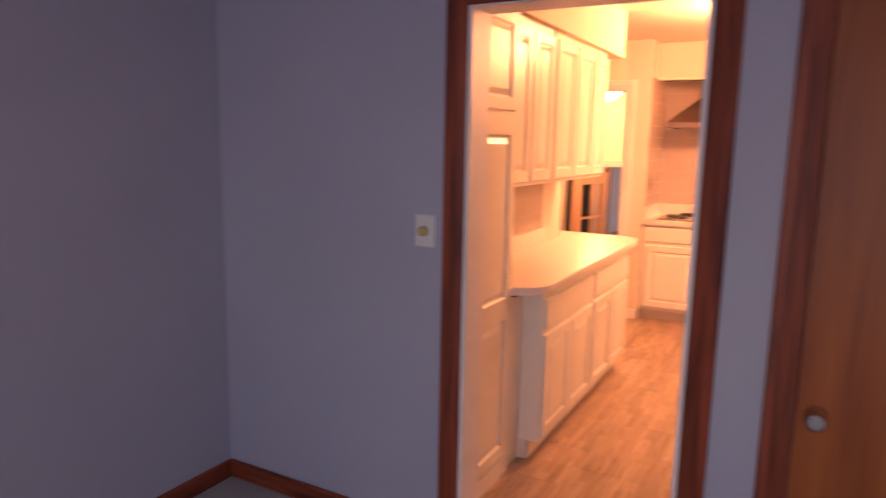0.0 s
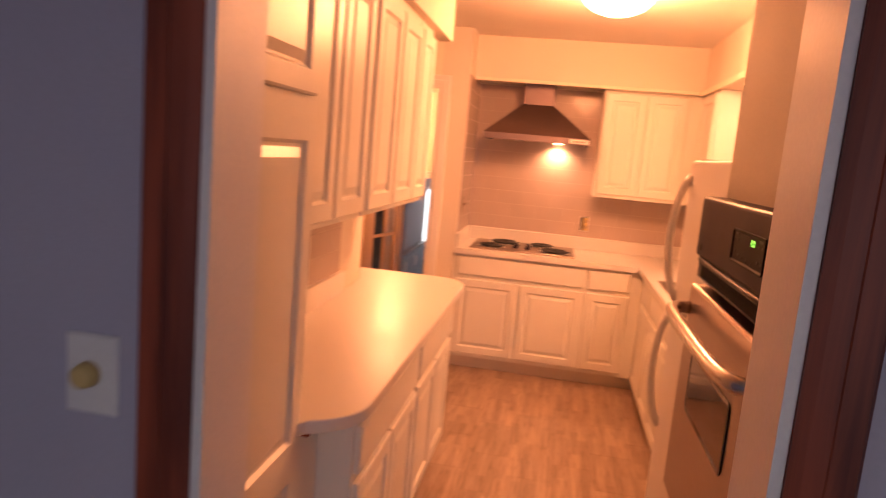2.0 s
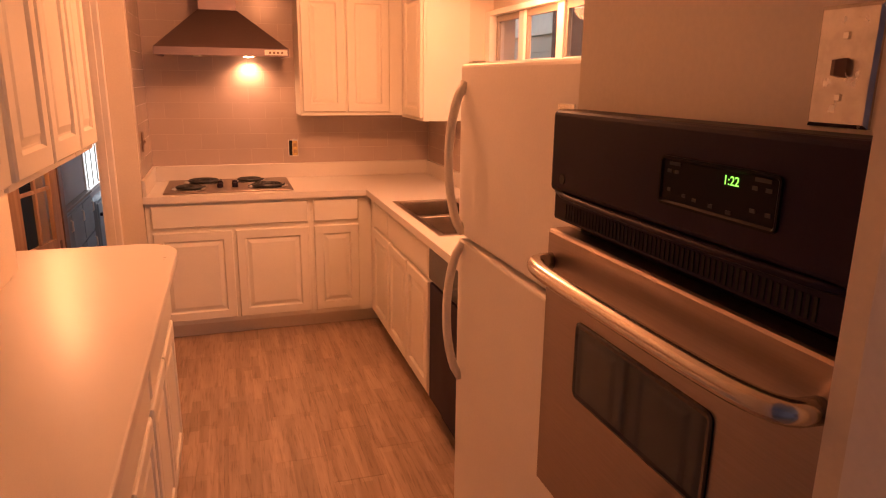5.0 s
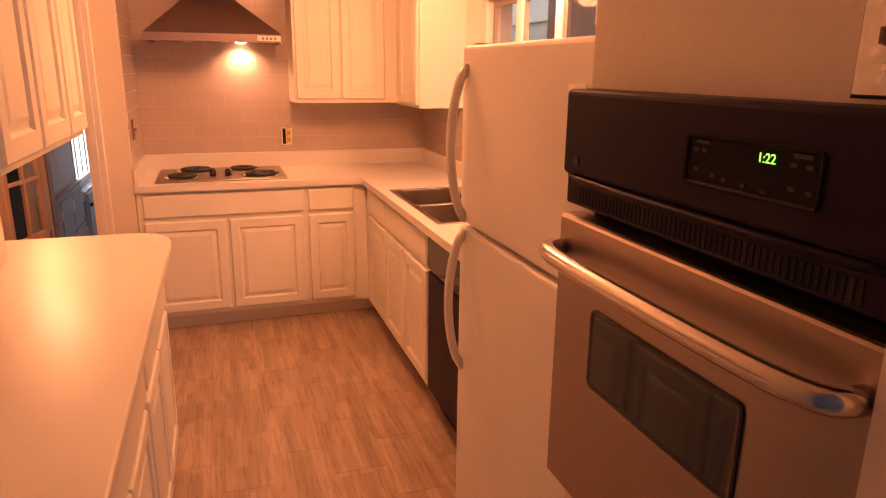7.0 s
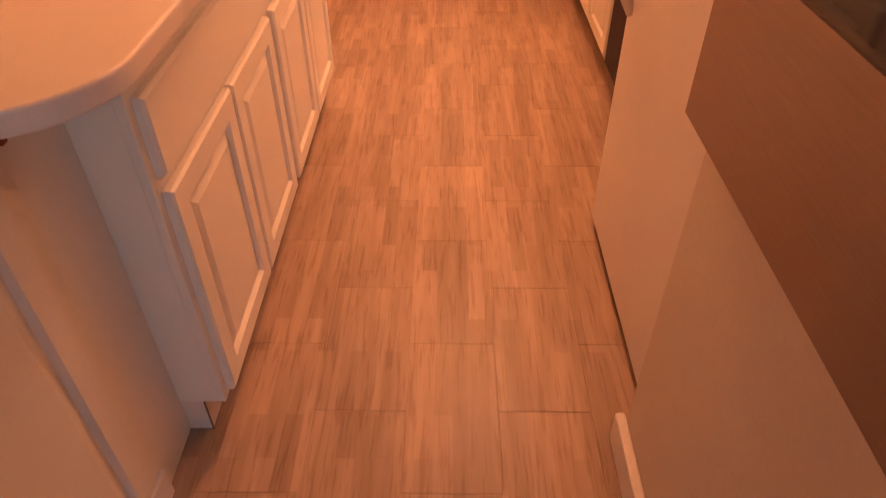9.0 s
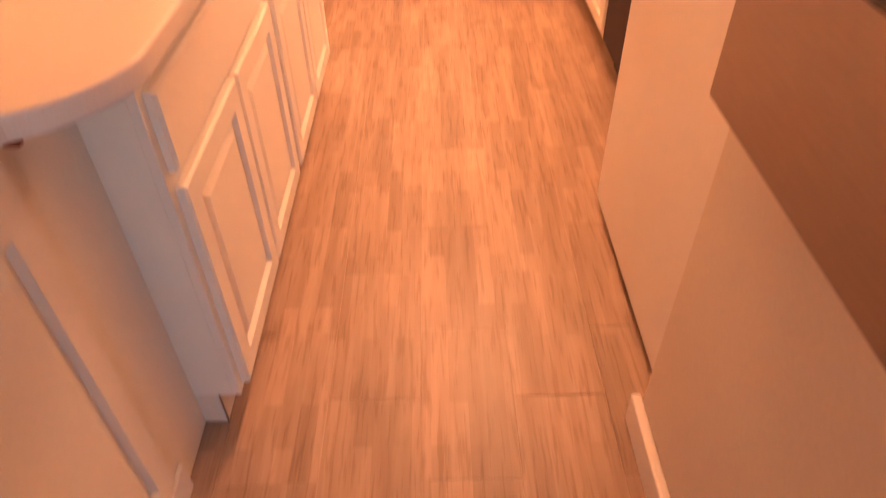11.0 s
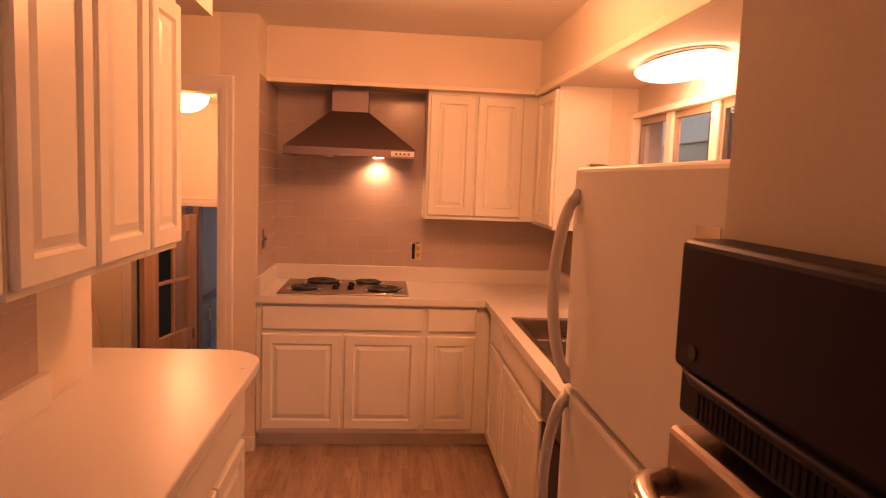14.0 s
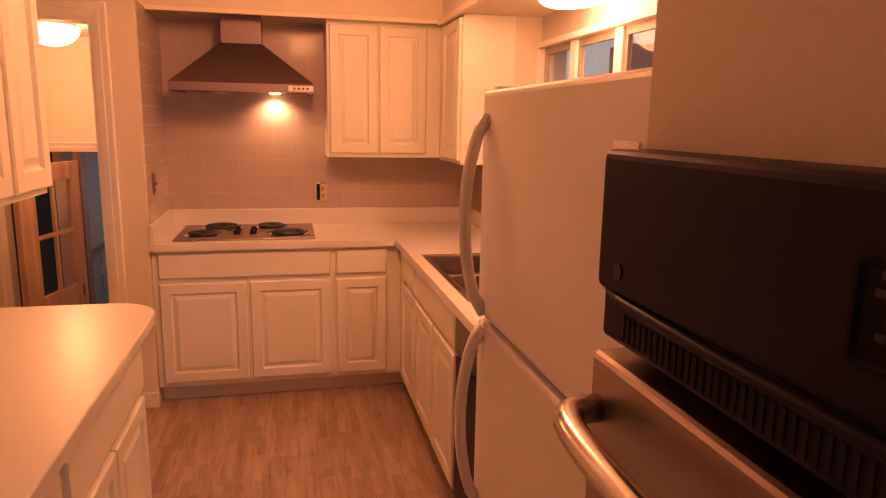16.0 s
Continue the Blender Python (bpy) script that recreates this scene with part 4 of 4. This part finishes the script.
# slats emit by themselves, standing in for daylight coming through the panes
for i in range(5):
    part("glow_slat", box((-1.985, 10.19 + 0.30 * i, 0.35), (-1.98, 10.45 + 0.30 * i, 1.06)), M_SLAT, lw)
for i in range(4):
    part("mullion", box((-1.992, 10.445 + 0.30 * i, 0.35), (-1.972, 10.495 + 0.30 * i, 1.06), 0.003), M_SASH, lw)
sc = thing("storage_cabinet", (-1.9, 10.9, HF), "low blue-grey painted storage cabinet under the window", "cabinet")
part("body", box((-1.948, 10.1, HF), (-1.86, 11.9, 0.25), 0.004), M_GREYCAB, sc)
for a in (10.14, 10.58, 11.02, 11.46):
    d_ = part("door", rings("x+", -1.86, a, a + 0.40, HF + 0.06, 0.22, [(0, 0), (0, 0.014), (0.004, 0.018)]), M_GREYCAB, sc)
    part("latch", box((-1.842, a + 0.03, 0.08), (-1.815, a + 0.10, 0.11), 0.003), M_BLACK, d_)
single("trim_hinge_post", box((-1.842, 8.276, HF), (-1.795, 8.41, 1.295)), M_BRONZE, "dark brown stained door post in the back doorway", "door frame", "structure")
cup = thing("cupboard", (-1.94, 9.3, HF), "low grey painted cupboard with pale handles under the rail", "cabinet")
part("body", box((-1.949, 8.47, HF), (-1.90, 10.08, 0.36), 0.003), M_GREYCAB, cup)
for a in (8.50, 9.03, 9.56):
    for z0_, z1_ in ((HF + 0.08, -0.06), (-0.03, 0.33)):
        d_ = part("door", rings("x+", -1.90, a, a + 0.50, z0_, z1_, [(0, 0), (0, 0.012), (0.004, 0.015)]), M_GREYCAB, cup)
        part("handle", tube([(-1.886, a + 0.44, z1_ - 0.16), (-1.868, a + 0.44, z1_ - 0.15), (-1.868, a + 0.44, z1_ - 0.06), (-1.886, a + 0.44, z1_ - 0.05)], 0.009, 8), M_PLATE, d_, "pale bar handle")
rl = thing("handrail", (-1.95, 9.2, 0.36), "dark wooden rail along the lower room wall", "handrail")
part("rail", box((-1.95, 8.46, 0.362), (-1.885, 10.09, 0.392), 0.004), M_BRONZE, rl)
br_ = thing("broom_handle", (-2.19, 7.79, HF), "thin wooden broom handle leaning on the wall", "broom")
part("stick", tube([(-2.19, 7.79, HF + 0.01), (-2.711, 8.284, 0.565)], 0.012, 10), M_PINE, br_)
part("cap", tube([(-2.703, 8.2765, 0.545), (-2.718, 8.286, 0.585)], 0.013, 10), M_IVORY, br_)

# ---- wall tiles ----
TW, TH, GAP = 0.2145, 0.1035, 0.0017
PIECE = {}


def piece(key, w, h, d, bev, material):
    """A flat piece with a chamfered front, shared by all of its size: u, v across and w outward."""
    k = (key, round(w, 3), round(h, 3))
    if k not in PIECE:
        b_ = rings("x+", 0, -w / 2, w / 2, -h / 2, h / 2, [(0, 0), (0, d - bev), (bev, d)])
        m_ = bpy.data.meshes.new(key)
        b_.to_mesh(m_)
        b_.free()
        m_.materials.append(material)
        PIECE[k] = m_
    return PIECE[k]


def tile_wall(parent, facing, plane, u0, u1, v0, v1, skip=None):
    turn = {"x+": 0, "x-": 180, "y-": -90}[facing]
    row = 0
    v = v0
    while v < v1 - 0.01:
        top = min(v + TH, v1)
        u = u0 - (TW / 2 if row % 2 else 0)
        while u < u1 - 0.01:
            a, b = max(u, u0), min(u + TW, u1)
            if b - a > 0.012 and top - v > 0.012 and not (skip and skip((a + b) / 2, (v + top) / 2)):
                ob = new("tile", piece("tile", b - a - GAP, top - v - GAP, 0.0010, 0.0002, M_TILE))
                ob.matrix_basis = Matrix.Translation(FACE[facing](plane)((a + b) / 2, (v + top) / 2, 0.0002)) @ pose(0, 0, 0, 0, 0, turn)
                ob.parent = parent
            u += TW
        v, row = v + TH, row + 1


def tiled(name, lo, hi, label):
    return single(name, box(lo, hi), M_TGROUT, label, "backsplash", "structure")


b1 = tiled("backsplash_1", (-0.93, 6.894, 1.014), (0.998, 6.9, SOF), "glazed beige subway tile backsplash behind the cooktop")
tile_wall(b1, "y-", 6.894, -0.928, 0.996, 1.016, SOF, skip=lambda u, v: u > 0.08 and v > 1.42)
b2 = tiled("backsplash_2", (-0.93, 6.26, 1.014), (-0.924, 6.894, SOF), "glazed beige subway tile on the alcove side wall")
tile_wall(b2, "x+", -0.924, 6.262, 6.886, 1.016, SOF)
b3 = tiled("backsplash_3", (-1.185, 3.022, 1.014), (-1.179, 4.368, 1.36), "glazed beige subway tile over the peninsula worktop")
tile_wall(b3, "x+", -1.179, 3.024, 4.366, 1.016, 1.355)
b4 = tiled("backsplash_4", (0.994, 6.05, 1.014), (1.0, 6.894, 1.36), "glazed beige subway tile beside the window")
tile_wall(b4, "x-", 0.994, 6.052, 6.886, 1.016, 1.355)

# ---- floor tiles ----
FW, FL = 0.2165, 0.4195
kitchen_floor = bpy.data.objects["floor"]
for c in range(-12, 6):
    x0 = -0.327 + c * FW
    y = 3.017 - 2 * FL + (FL / 2 if c % 2 else 0)
    while y < 6.9:
        a, b = max(y, 2.40), min(y + FL, 6.34 if x0 < -1.0 else 6.95)
        if b - a > 0.03 and x0 > -3.1 and x0 < 1.0 and not (x0 > 0.7 and a < 6.2) and not (x0 < -1.4 and b < 4.2):
            ob = new("floor_tile", piece("floor_tile", b - a - 0.0014, FW - 0.0014, 0.0038, 0.0004, M_FLOOR))
            ob.matrix_basis = Matrix.Translation((x0 + FW / 2, (a + b) / 2, -0.004)) @ Matrix.Rotation(radians(-90), 4, "Y")
            ob.parent = kitchen_floor
        y += FL
